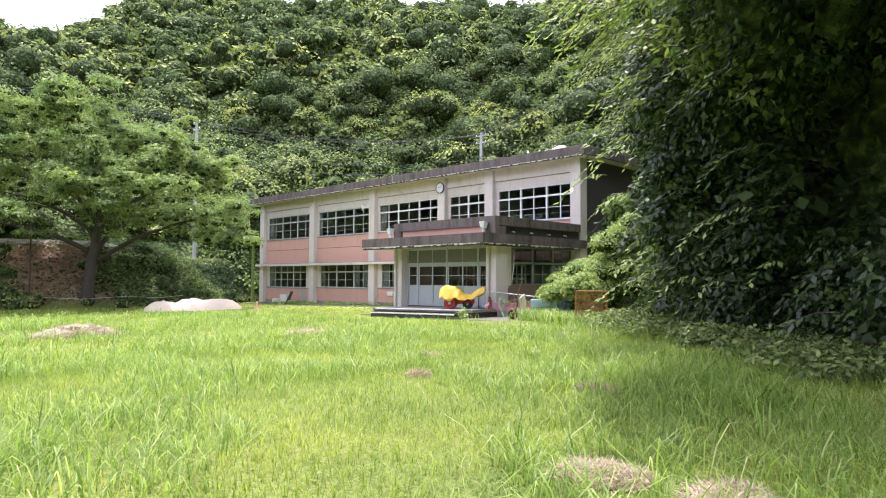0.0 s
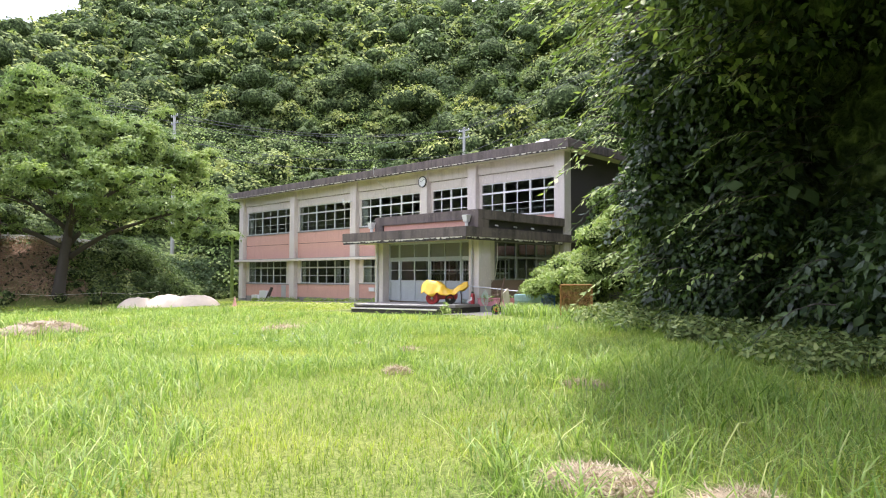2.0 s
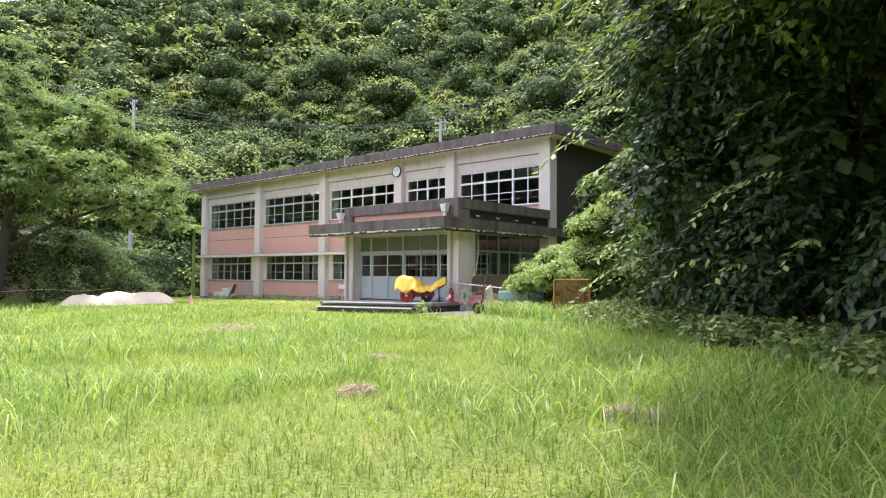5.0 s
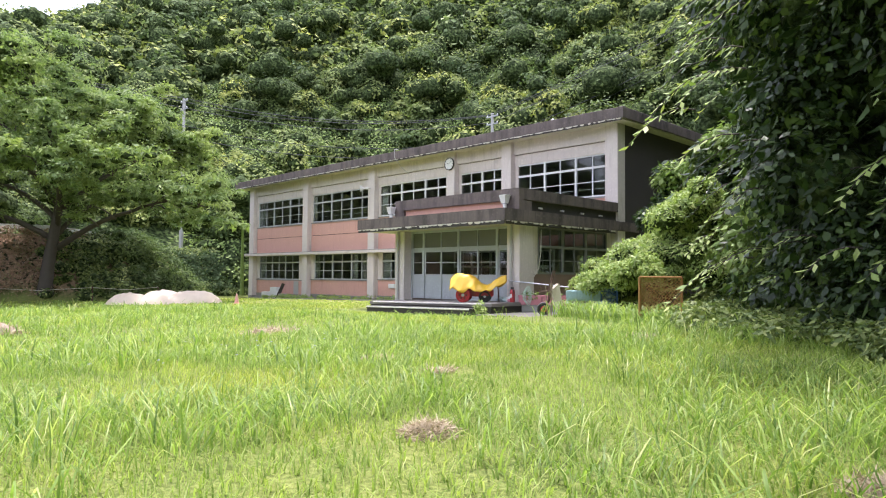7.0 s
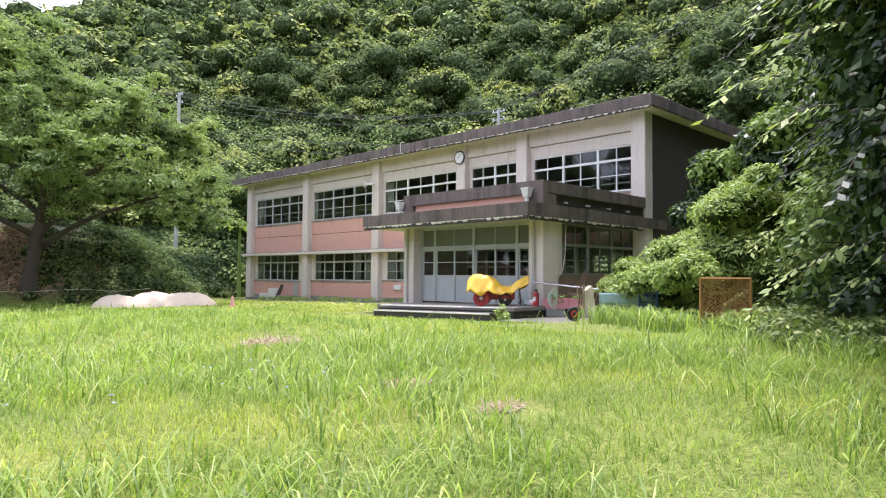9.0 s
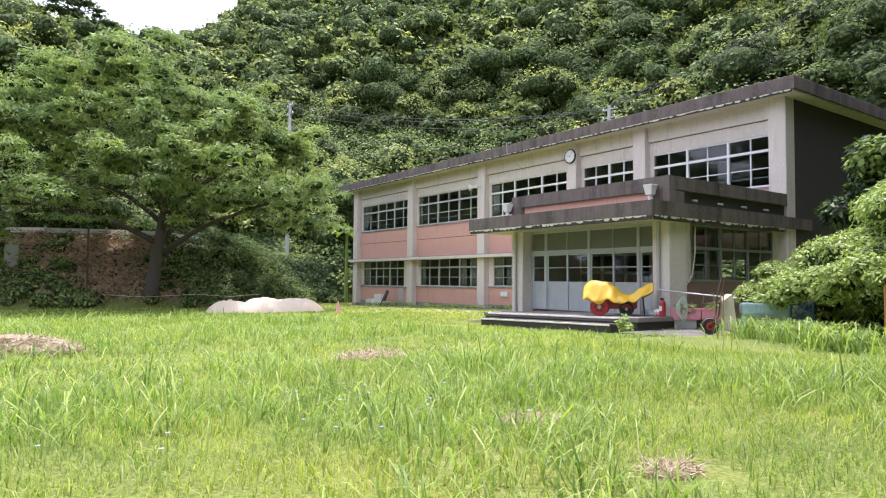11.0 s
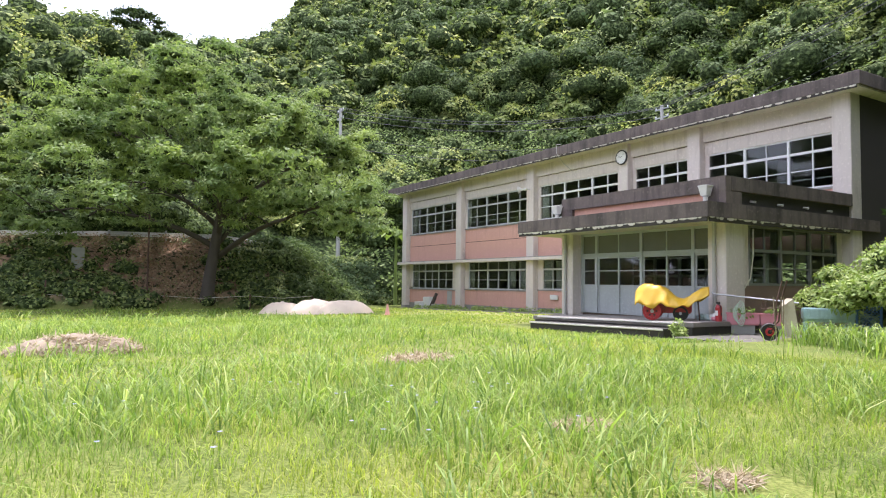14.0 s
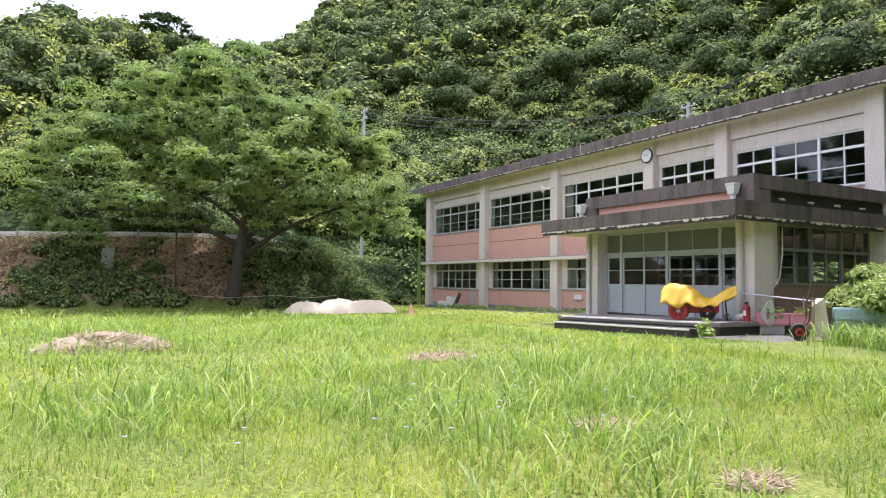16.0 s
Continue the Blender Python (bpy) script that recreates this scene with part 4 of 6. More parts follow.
def build_barrow():
    """A wheelbarrow stood up on its nose."""
    base = Vector((33.2, -7.72, ground_at(33, -7.9) + 0.03))
    u, w = Vector((0.74, 0.67, 0)), Vector((-0.67, 0.74, 0))
    b = thing("wheelbarrow", base, "rusty wheelbarrow tipped up on end with red wheel", "wheelbarrow")

    def at(a, s, h):
        return base + u * a + w * s + Vector((0, 0, h))
    tyre = part("wheel", lathe([(0.14, -0.04), (0.18, -0.045), (0.2, 0), (0.18, 0.045), (0.14, 0.04), (0.14, -0.04)], at(-0.22, 0, 0.19), tuple(w), 22), BLACK, b)
    part("rim", lathe([(0.142, -0.03), (0.05, -0.05), (0.05, 0.05), (0.142, 0.03)], at(-0.22, 0, 0.19), tuple(w), 18), RED, tyre, "red wheel rim")
    bm = bmesh.new()
    rim = [(0.34, -0.3, 0.02), (0.34, 0.3, 0.02), (0.2, 0.34, 0.95), (0.2, -0.34, 0.95)]
    floor = [(0.14, -0.18, 0.12), (0.14, 0.18, 0.12), (0.02, 0.2, 0.78), (0.02, -0.2, 0.78)]
    ro = [bm.verts.new(at(*p)) for p in rim]
    fl = [bm.verts.new(at(*p)) for p in floor]
    bm.faces.new(fl)
    for k in range(4):
        bm.faces.new((ro[k], ro[(k + 1) % 4], fl[(k + 1) % 4], fl[k]))
    bmesh.ops.recalc_face_normals(bm, faces=bm.faces[:])
    bmesh.ops.solidify(bm, geom=bm.faces[:], thickness=0.015)
    part("tray", bm, TRAYPAINT, b, "cream painted steel tray with dark inside")
    for s in (-0.22, 0.22):
        part("handle", tube([at(-0.22, s * 0.3, 0.19), at(-0.06, s * 0.8, 0.45), at(-0.02, s, 0.9), at(0.1, s * 1.2, 1.35)], 0.018, 7), RUST, b, "bent steel handle")
        part("leg", tube([at(-0.03, s, 0.75), at(-0.35, s, 0.7), at(-0.3, s, 0.9)], 0.015, 6), RUST, b)


def net_panel(name, a, b, z0, z1, material, label, step, group=""):
    a, b = Vector((*a, 0)), Vector((*b, 0))
    p = thing(name, (a.x, a.y, z0), label, "fence panel", group)
    edge = [a + Vector((0, 0, z0)), b + Vector((0, 0, z0)), b + Vector((0, 0, z1)), a + Vector((0, 0, z1))]
    for k in range(4):
        part("rail" if k % 2 == 0 else "stile", tube([edge[k], edge[(k + 1) % 4]], 0.025, 6), material, p)
    wide, tall = (b - a).length, z1 - z0
    way = (b - a).normalized()
    bm = bmesh.new()
    n = int((wide + tall) / step)
    for k in range(1, n):
        c = k * step
        for flip in (False, True):
            p0 = (max(0, c - tall), min(c, tall))
            p1 = (min(c, wide), max(0, c - wide))
            ends = [(wide - q[0] if flip else q[0], q[1]) for q in (p0, p1)]
            tube([a + way * e[0] + Vector((0, 0, z0 + e[1])) for e in ends], 0.006, 4, bm)
    part("mesh", bm, material, p)


def build_enclosure():
    z = 0.62
    s = thing("sink_trough", (34.0, -6.6, z), "pale blue enamel wash trough on posts among weeds", "trough")
    u = Vector((0.78, 0.62, 0))
    bm = box(-0.5, 0.5, -0.2, 0.2, 0.44, 0.70, bevel=0.025)
    bmesh.ops.transform(bm, matrix=pose(33.92, -7.1, z, 0, 0, 38), verts=bm.verts)
    part("basin", bm, PALEBLUE, s)
    for k, (a, d) in enumerate(((-0.44, -0.14), (-0.44, 0.14), (0.44, -0.14), (0.44, 0.14))):
        bm = box(a - 0.03, a + 0.03, d - 0.03, d + 0.03, 0, 0.44)
        bmesh.ops.transform(bm, matrix=pose(33.92, -7.1, z, 0, 0, 38), verts=bm.verts)
        part("leg", bm, PALEBLUE, s)
    net_panel("net_panel", (33.62, -7.5), (34.36, -6.92), 0.64, 1.04, PALEBLUE, "pale wire mesh panel under the trough", 0.09)
    net_panel("net_panel", (34.45, -6.95), (34.8, -6.66), 0.66, 1.58, BLUENET, "blue net panel half hidden by leaves", 0.07)
    net_panel("net_panel", (37.75, -10.75), (38.45, -10.2), 0.84, 1.75, ORANGENET, "orange net panel overgrown by weeds", 0.07)
    for k, (x, y) in enumerate(((33.35, -8.1), (33.45, -8.05), (33.52, -8.15))):
        st = thing("garden_stake", (x, y, 0.6), "thin bamboo stake leaning in the weeds", "stake", "stakes by the wheelbarrow")
        part("cane", tube([(x, y, 0.55), (x - 0.1 + 0.05 * k, y + 0.05, 1.55)], 0.014, 6), WOOD, st)


build_cart()
build_extinguisher()
build_planters()
build_barrow()
build_enclosure()


# ---- the yard ----
def build_sheets():
    """Low heaps under sand-coloured sheets."""
    for k, (x, y, rx, ry, h) in enumerate(((11.4, -12.3, 1.2, 1.0, 0.56), (11.9, -10.95, 1.3, 1.05, 0.70), (12.4, -9.6, 1.55, 1.15, 0.66))):
        bm = bmesh.new()
        n, m = 52, 18
        rings = []
        top = bm.verts.new((x, y, ground_at(x, y) + h))
        for j in range(1, m + 1):
            r, row = j / m, []
            for i in range(n):
                a = math.tau * i / n
                # outline longer along the row
                px = x + (math.cos(a) * 0.75 * ry) * r * (1 + 0.06 * math.sin(3 * a + k))
                py = y + (math.sin(a) * rx) * r * (1 + 0.06 * math.cos(2 * a + k))
                wave = 0.12 * noise.noise(Vector((px * 2.2, py * 2.2, k * 5.0))) + 0.09 * noise.noise(Vector((px * 5.5, py * 5.5, k * 3.0))) + 0.03 * math.sin(a * 5 + k) * r
                row.append(bm.verts.new((px, py, ground_at(px, py) - 0.05 + (h + 0.05) * (1 - r ** 2.6) ** 0.8 + wave * (1 - r))))
            rings.append(row)
        for i in range(n):
            bm.faces.new((top, rings[0][i], rings[0][(i + 1) % n]))
        for a, b in zip(rings, rings[1:]):
            for i in range(n):
                bm.faces.new((a[i], b[i], b[(i + 1) % n], a[(i + 1) % n]))
        ob = part("ground_sheet", bm, SANDSHEET, None, smooth=True)
        tagged(ob, "low heap under a sand-coloured ground sheet on grass", "heap", "covered heaps on the lawn")


def build_cone():
    x, y = 15.5, -8.8
    z = ground_at(x, y)
    c = thing("traffic_cone", (x, y, z), "small faded orange traffic cone on the grass", "cone")
    part("body", lathe([(0.12, 0.03), (0.03, 0.5), (0.02, 0.51)], (x, y, z), sides=16), ORANGE, c)
    part("foot", box(x - 0.17, x + 0.17, y - 0.17, y + 0.17, z, z + 0.035, bevel=0.01), ORANGE, c)


def hay_heap(x, y, rx, ry, h, n, seed):
    """Cut grass, raked into a flat heap: many dry stalks over a low mound."""
    global rng
    z = height(x, y)
    a, r = rng.random(n) * math.tau, np.sqrt(rng.random(n))
    px, py = x + rx * r * np.cos(a), y + ry * r * np.sin(a)
    top = height(px, py) + h * (1 - r ** 2.2) * (0.65 + 0.35 * rng.random(n))
    at = np.stack([px, py, top + 0.01], 1)
    way = rng.normal(size=(n, 3)) * np.array([1, 1, 0.06]) + np.array([0, 0, -0.03])
    face = unit(rng.normal(size=(n, 3)) * 0.5 + np.array([0, 0, 1]))
    l = (0.08 + 0.14 * rng.random(n)) * (1.0 if x < 35 else 0.6)
    v, f = leaf_quads(at, face, way, l, (0.005 + 0.005 * rng.random(n)) * (2.4 if x < 35 else 1.0))
    ob = thing("hay_heap", (x, y, float(z)), "flat heap of dried cut grass on the lawn", "hay heap", "hay heaps on the lawn")
    tagged(ob, kind="stuff")
    mesh_of("stalks", v, f, HAY, ob)
    b = bmesh.new()
    bmesh.ops.create_icosphere(b, subdivisions=4, radius=1)
    for q in b.verts:
        q.co = Vector((x + q.co.x * rx * 0.97, y + q.co.y * ry * 0.97, float(z) - 0.03 + max(q.co.z, -0.2) * (h + 0.02) * (1 + 0.3 * noise.noise(q.co * 4 + Vector((seed, 0, 0))))))
    part("mound", b, WOOD, ob, smooth=True)


def build_small_yard():
    for x, y, h, r in ((5.1, -17.5, 4.3, 0.045), (6.6, -12.6, 0.85, 0.04), (6.0, -8.9, 0.8, 0.04), (4.2, -22.0, 0.8, 0.04)):
        z = ground_at(x, y)
        p = thing("fence_post" if h < 2 else "steel_post", (x, y, z), "thin rusty post at the foot of the bank", "post")
        part("shaft", tube([(x, y, z - 0.1), (x, y, z + h)], r, 8), RUST, p)
        if h > 2:
            part("arm", tube([(x, y, z + h - 0.05), (x - 0.5, y - 0.2, z + h + 0.1)], 0.03, 6), RUST, p)
    w = thing("rope_line", (6, -13, 0.9), "slack rope strung between low posts", "rope")
    pts = [(4.2, -22, 0.95), (4.7, -19.7, 0.8), (5.1, -17.5, 0.95), (5.9, -15, 0.78), (6.6, -12.6, 0.92), (6.3, -10.7, 0.78), (6.0, -8.9, 0.9)]
    part("line", tube(pts, 0.012, 5), EDGE, w)
    x, y = 2.6, -20.6
    z = ground_at(x, y)
    m = thing("stone_marker", (x, y, z), "grey stone marker at the foot of the bank", "marker")
    part("stone", box(x - 0.2, x + 0.2, y - 0.3, y + 0.3, z - 0.2, z + 0.95, bevel=0.03), STONE, m)
    # clutter by the far end of the school
    z = ground_at(5, -0.8)
    b = thing("wash_stand", (4.2, -0.5, z), "small white concrete wash stand against the wall", "wash stand")
    part("block", box(3.3, 4.1, -0.75, -0.1, z - 0.05, z + 0.42, bevel=0.02), WHITE, b)
    part("back", box(4.1, 5.0, -0.55, -0.15, z - 0.05, z + 0.75, bevel=0.02), WHITE, b)
    t = thing("tipped_tub", (5.7, -0.6, z), "grey tub and dark board leaning by the wall", "tub")
    part("tub", lathe([(0.24, 0), (0.3, 0.32), (0.28, 0.33), (0.22, 0.03)], (5.9, -0.6, z), sides=18), PIPE, t)
    part("board", tube([(5.2, -0.6, z), (5.55, -0.35, z + 1.0)], [0.16, 0.12], 6), BARK, t)
    k = thing("garden_kerb", (12, -1.6, 0.2), "low dark kerb edging the flower bed", "kerb", kind="structure")
    part("edging", sloped_slab(3.0, 23.5, -1.75, -1.6, lambda q: ground_at(q, -1.7) + 0.07, 0.25), PLINTH, k)


build_sheets()
build_cone()
hay_heap(28.0, -21.4, 0.68, 1.2, 0.33, 6000, 1)
hay_heap(46.1, -23.05, 0.36, 0.30, 0.05, 5200, 2)
hay_heap(46.9, -22.9, 0.25, 0.35, 0.04, 2500, 3)
hay_heap(32.4, -16.6, 0.5, 0.62, 0.05, 1600, 4)
hay_heap(37.7, -17.95, 0.2, 0.28, 0.03, 1500, 5)
hay_heap(39.4, -18.4, 0.16, 0.2, 0.012, 700, 6)
hay_heap(44.15, -19.98, 0.27, 0.24, 0.06, 1500, 7)
hay_heap(39.3, -13.5, 0.35, 0.3, 0.04, 900, 8)
hay_heap(41.6, -20.65, 0.17, 0.19, 0.07, 1500, 9)
build_small_yard()


# ---- road, guard rail, power lines on the bank ----
def build_road():
    g = thing("guard_rail", (-0.5, -18, 4.9), "white galvanised guard rail along the road above the bank", "guard rail")
    line = [(-7.5, -45), (-4, -34), (-1.2, -25), (0.0, -19), (0.2, -13), (-0.6, -9.4), (-4.2, -6.2)]
    tops = [(x, y, ground_at(x, y)) for x, y in line]
    for a, b in zip(tops, tops[1:]):
        a, b = Vector(a), Vector(b)
        way = (b - a).normalized()
        side = Vector((-way.y, way.x, 0)).normalized() * 0.03
        bm = bmesh.new()
        prof = [(0.40, 0), (0.46, 1), (0.54, -1), (0.62, 1), (0.68, 0)]
        rows = [[bm.verts.new(p + side * k + Vector((0, 0, h))) for h, k in prof] for p in (a, b)]
        for k in range(4):
            bm.faces.new((rows[0][k], rows[1][k], rows[1][k + 1], rows[0][k + 1]))
        bmesh.ops.solidify(bm, geom=bm.faces[:], thickness=0.01)
        part("beam", bm, WHITE, g, "corrugated pale steel beam")
        n = max(1, int((b - a).length / 3))
        for k in range(n):
            p = a.lerp(b, k / n)
            p.z = ground_at(p.x, p.y)
            part("post", tube([p - Vector((0, 0, 0.2)) - side * 2.5, p + Vector((0, 0, 0.75)) - side * 2.5], 0.06, 8), STEEL, g)


def build_power_lines():
    spots = [(-70, -52, 15), (-13.1, 0.3, 17.5), (5.7, 21.0, 16.6), (40, 44, 20)]
    tops = []
    for k, (x, y, top) in enumerate(spots):
        z = ground_at(x, y)
        top = max(top, z + 8) if k in (0, 3) else top
        p = thing("utility_pole", (x, y, z), "grey concrete utility pole with crossarms in the woods", "utility pole", "utility poles on the hillside")
        part("shaft", tube([(x, y, z - 0.5), (x, y, top)], [0.2, 0.13], 10), POLE, p)
        for h in (0.3, 1.0):
            part("crossarm", box(x - 0.7, x + 0.7, y - 0.05, y + 0.05, top - h - 0.05, top - h + 0.05), STEEL, p)
            for dx in (-0.6, 0.0, 0.6):
                part("insulator", lathe([(0.04, 0), (0.06, 0.05), (0.03, 0.14)], (x + dx, y, top - h + 0.051), sides=8), WHITE, p)
        tops.append((x, y, top))
    cable = thing("power_cables", tops[1], "dark power cables strung along the hillside", "cables")
    for a, b in zip(tops, tops[1:]):
        a, b = Vector(a), Vector(b)
        for dx, dz in ((-0.6, -0.15), (0.6, -0.15), (0.0, -0.85), (0.5, -2.6), (-0.3, -3.4)):
            pts = []
            for i in range(15):
                s = i / 14
                p = a.lerp(b, s) + Vector((dx, 0, dz - 5.2 * s * (1 - s)))
                pts.append(p)
            part("cable", tube(pts, 0.022, 4), WIRE, cable)


build_road()
build_power_lines()


# ---- woods on the hill ----
EYE_SIDE = np.array([44.0, -23.0, 1.8])


def crowns(spots, radius, per, size, lumps=6, tall=0.95, heart=0.66):
    """Joined crowns, each of several lumps of leaves: spots (n, 3) at the crown's middle, radius (n,), per lump, leaf size (n,)."""
    n = len(spots)
    which = np.repeat(np.arange(n), lumps)
    off = unit(rng.normal(size=(n * lumps, 3))) * (0.25 + 0.5 * rng.random((n * lumps, 1)))
    c = spots[which] + off * radius[which][:, None] * np.array([1, 1, tall])
    r = radius[which][:, None] * (0.30 + 0.36 * rng.random((n * lumps, 1))) * np.array([1.1, 1.1, 0.9])
    v, f = shell(c, r * (0.85 + 0.3 * rng.random((len(c), 1))), per, size[which], up=0.66, aspect=0.6, depth=0.4, ruffle=0.3)
    return (v, f), cores(c, r * heart)


def build_forest():
    pts = []
    for x in np.arange(-172, 78, 3.6):
        for y in np.arange(-85, 135, 3.6):
            pts.append((x, y))
    p = np.array(pts) + rng.normal(size=(len(pts), 2)) * 1.1
    d = outside(p[:, 0], p[:, 1])
    left = (p[:, 0] < 6) & (p[:, 1] < 4)
    keep = (d > np.where(left, 10.6, 2.5)) & ~((p[:, 0] > 31) & (p[:, 1] < 9))
    away = np.linalg.norm(p - EYE_SIDE[:2], axis=1)
    bearing = np.degrees(np.arctan2(-(p[:, 0] - EYE_SIDE[0]), p[:, 1] - EYE_SIDE[1]))
    keep &= (bearing > 2) & (bearing < 101) & (away < 212)
    keep &= (away < 90) | (rng.random(len(p)) < 0.85)
    p, away = p[keep], away[keep]
    n = len(p)
    r = 1.7 + 1.3 * rng.random(n) + 0.9 * (away > 90) + 1.8 * (rng.random(n) < 0.2)
    stand = 0.45 * r + 3.0 * rng.random(n) ** 2
    spots = np.stack([p[:, 0], p[:, 1], height(p[:, 0], p[:, 1]) + stand], 1)
    bands = ((0, 62, 170, 0.27), (62, 95, 105, 0.4), (95, 230, 30, 0.80))
    leaves, hearts, kinds = [], [], []
    for lo, hi, per, size in bands:
        m = (away >= lo) & (away < hi)
        if m.any():
            a, b = crowns(spots[m], r[m], per, np.full(m.sum(), size))
            leaves.append(a), hearts.append(b)
            kinds.append(np.repeat(rng.random(m.sum()), 6 * per * 4))
    woods = thing("woods", (-20, 40, 20), "dense broadleaved woods covering the steep hillside", "trees", kind="stuff")
    ob = mesh_of("leaves", *joined(leaves), FOREST, woods)
    kind = ob.data.attributes.new("species", "FLOAT", "POINT")
    kind.data.foreach_set("value", np.concatenate(kinds).astype(np.float32))
    mesh_of("shade_toned_core", *joined(hearts), CORE, woods)


def build_creepers():
    """Kudzu and shrubs over the lower slope behind the school and on the bank."""
    n = 4200
    x, y = rng.uniform(-48, 36, n), rng.uniform(1.5, 50, n)
    d = outside(x, y)
    k = (d > 0.6) & (d < 44) & ~((x > 33) & (y < 6)) & ~((x > 2) & (y < 19) & (rng.random(n) < 0.6))
    x, y = x[k], y[k]
    r = 0.8 + 1.1 * rng.random(len(x))
    c = np.stack([x, y, height(x, y) + 0.45], 1)
    rr = r[:, None] * np.array([1.1, 1.1, 0.85])
    ob = thing("creepers", (5, 14, 5), "bright creepers and shrubs smothering the lower slope", "creepers", kind="stuff")
    mesh_of("leaves", *shell(c, rr, 56, np.full(len(x), 0.30), up=0.8, aspect=0.7, ruffle=0.35), KUDZU, ob)
    mesh_of("shade_toned_core", *cores(c, rr * 0.7), CORE, ob)
    # taller dark shrubs where the bank comes round to the school
    n = 260
    x, y = rng.uniform(-7, 5, n), rng.uniform(-10.5, 3, n)
    d = outside(x, y)
    k = (d > 0.3) & (d < 7) & ~((x > -1.2) & (y > -1.5))
    x, y = x[k], y[k]
    r = 0.45 + 0.6 * rng.random(len(x))
    c = np.stack([x, y, height(x, y) + 0.5 * r], 1)
    rr = r[:, None] * np.array([1.0, 1.0, 1.15])
    ob = thing("dark_shrubs", (0, -5, 1), "dense dark shrubs between the bank and the school", "shrubs", kind="stuff")
    mesh_of("leaves", *shell(c, rr, 170, np.full(len(x), 0.2), up=0.7, aspect=0.5, depth=0.4), FOREST, ob)
    mesh_of("shade_toned_core", *cores(c, rr * 0.6), CORE, ob)
    # the bank: shrubs, dead bracken, weeds
    n = 5200
    y = rng.uniform(-46, 2, n)
    x = rng.uniform(-12, 7.5, n)
    d = outside(x, y)
    k = (d > 0.1) & (d < 5.4)
    x, y, d = x[k], y[k], d[k]
    wet = np.sin(y * 0.55 + 1.0) + np.sin(y * 1.3) * 0.6 + rng.normal(size=len(x)) * 0.5 - 0.35 * (d - 2.2) + 2.2 * smooth(y, -13, -9)
    dry = wet < 0.05
    r = 0.28 + 0.45 * rng.random(len(x))
    c = np.stack([x, y, height(x, y) + 0.12], 1)
    rr = r[:, None] * np.array([1, 1.1, 0.8])
    bank = thing("bank_shrubs", (3, -16, 1), "low shrubs and withered bracken on the earth bank", "shrubs", kind="stuff")
    mesh_of("green_leaves", *shell(c[~dry], rr[~dry], 80, np.full((~dry).sum(), 0.17), aspect=0.6), BANKLEAF, bank)
    mesh_of("withered_leaves", *shell(c[dry], rr[dry] * 0.9, 55, np.full(dry.sum(), 0.15), aspect=0.4), DEADLEAF, bank)
    mesh_of("shade_toned_core", *cores(c[~dry], rr[~dry] * 0.75), CORE, bank)


def branch(bm, a, b, r0, r1, bend, sides=7):
    a, b = Vector(a), Vector(b)
    pts = []
    for i in range(6):
        s = i / 5
        pts.append(a.lerp(b, s) + Vector((0, 0, bend * math.sin(math.pi * s))) + Vector([0.1 * (b - a).length * 0.3 * math.sin(3 * s + k * 2 + a.x) * s * (1 - s) for k in range(3)]))
    tube(pts, [r0 + (r1 - r0) * i / 5 for i in range(6)], sides, bm)


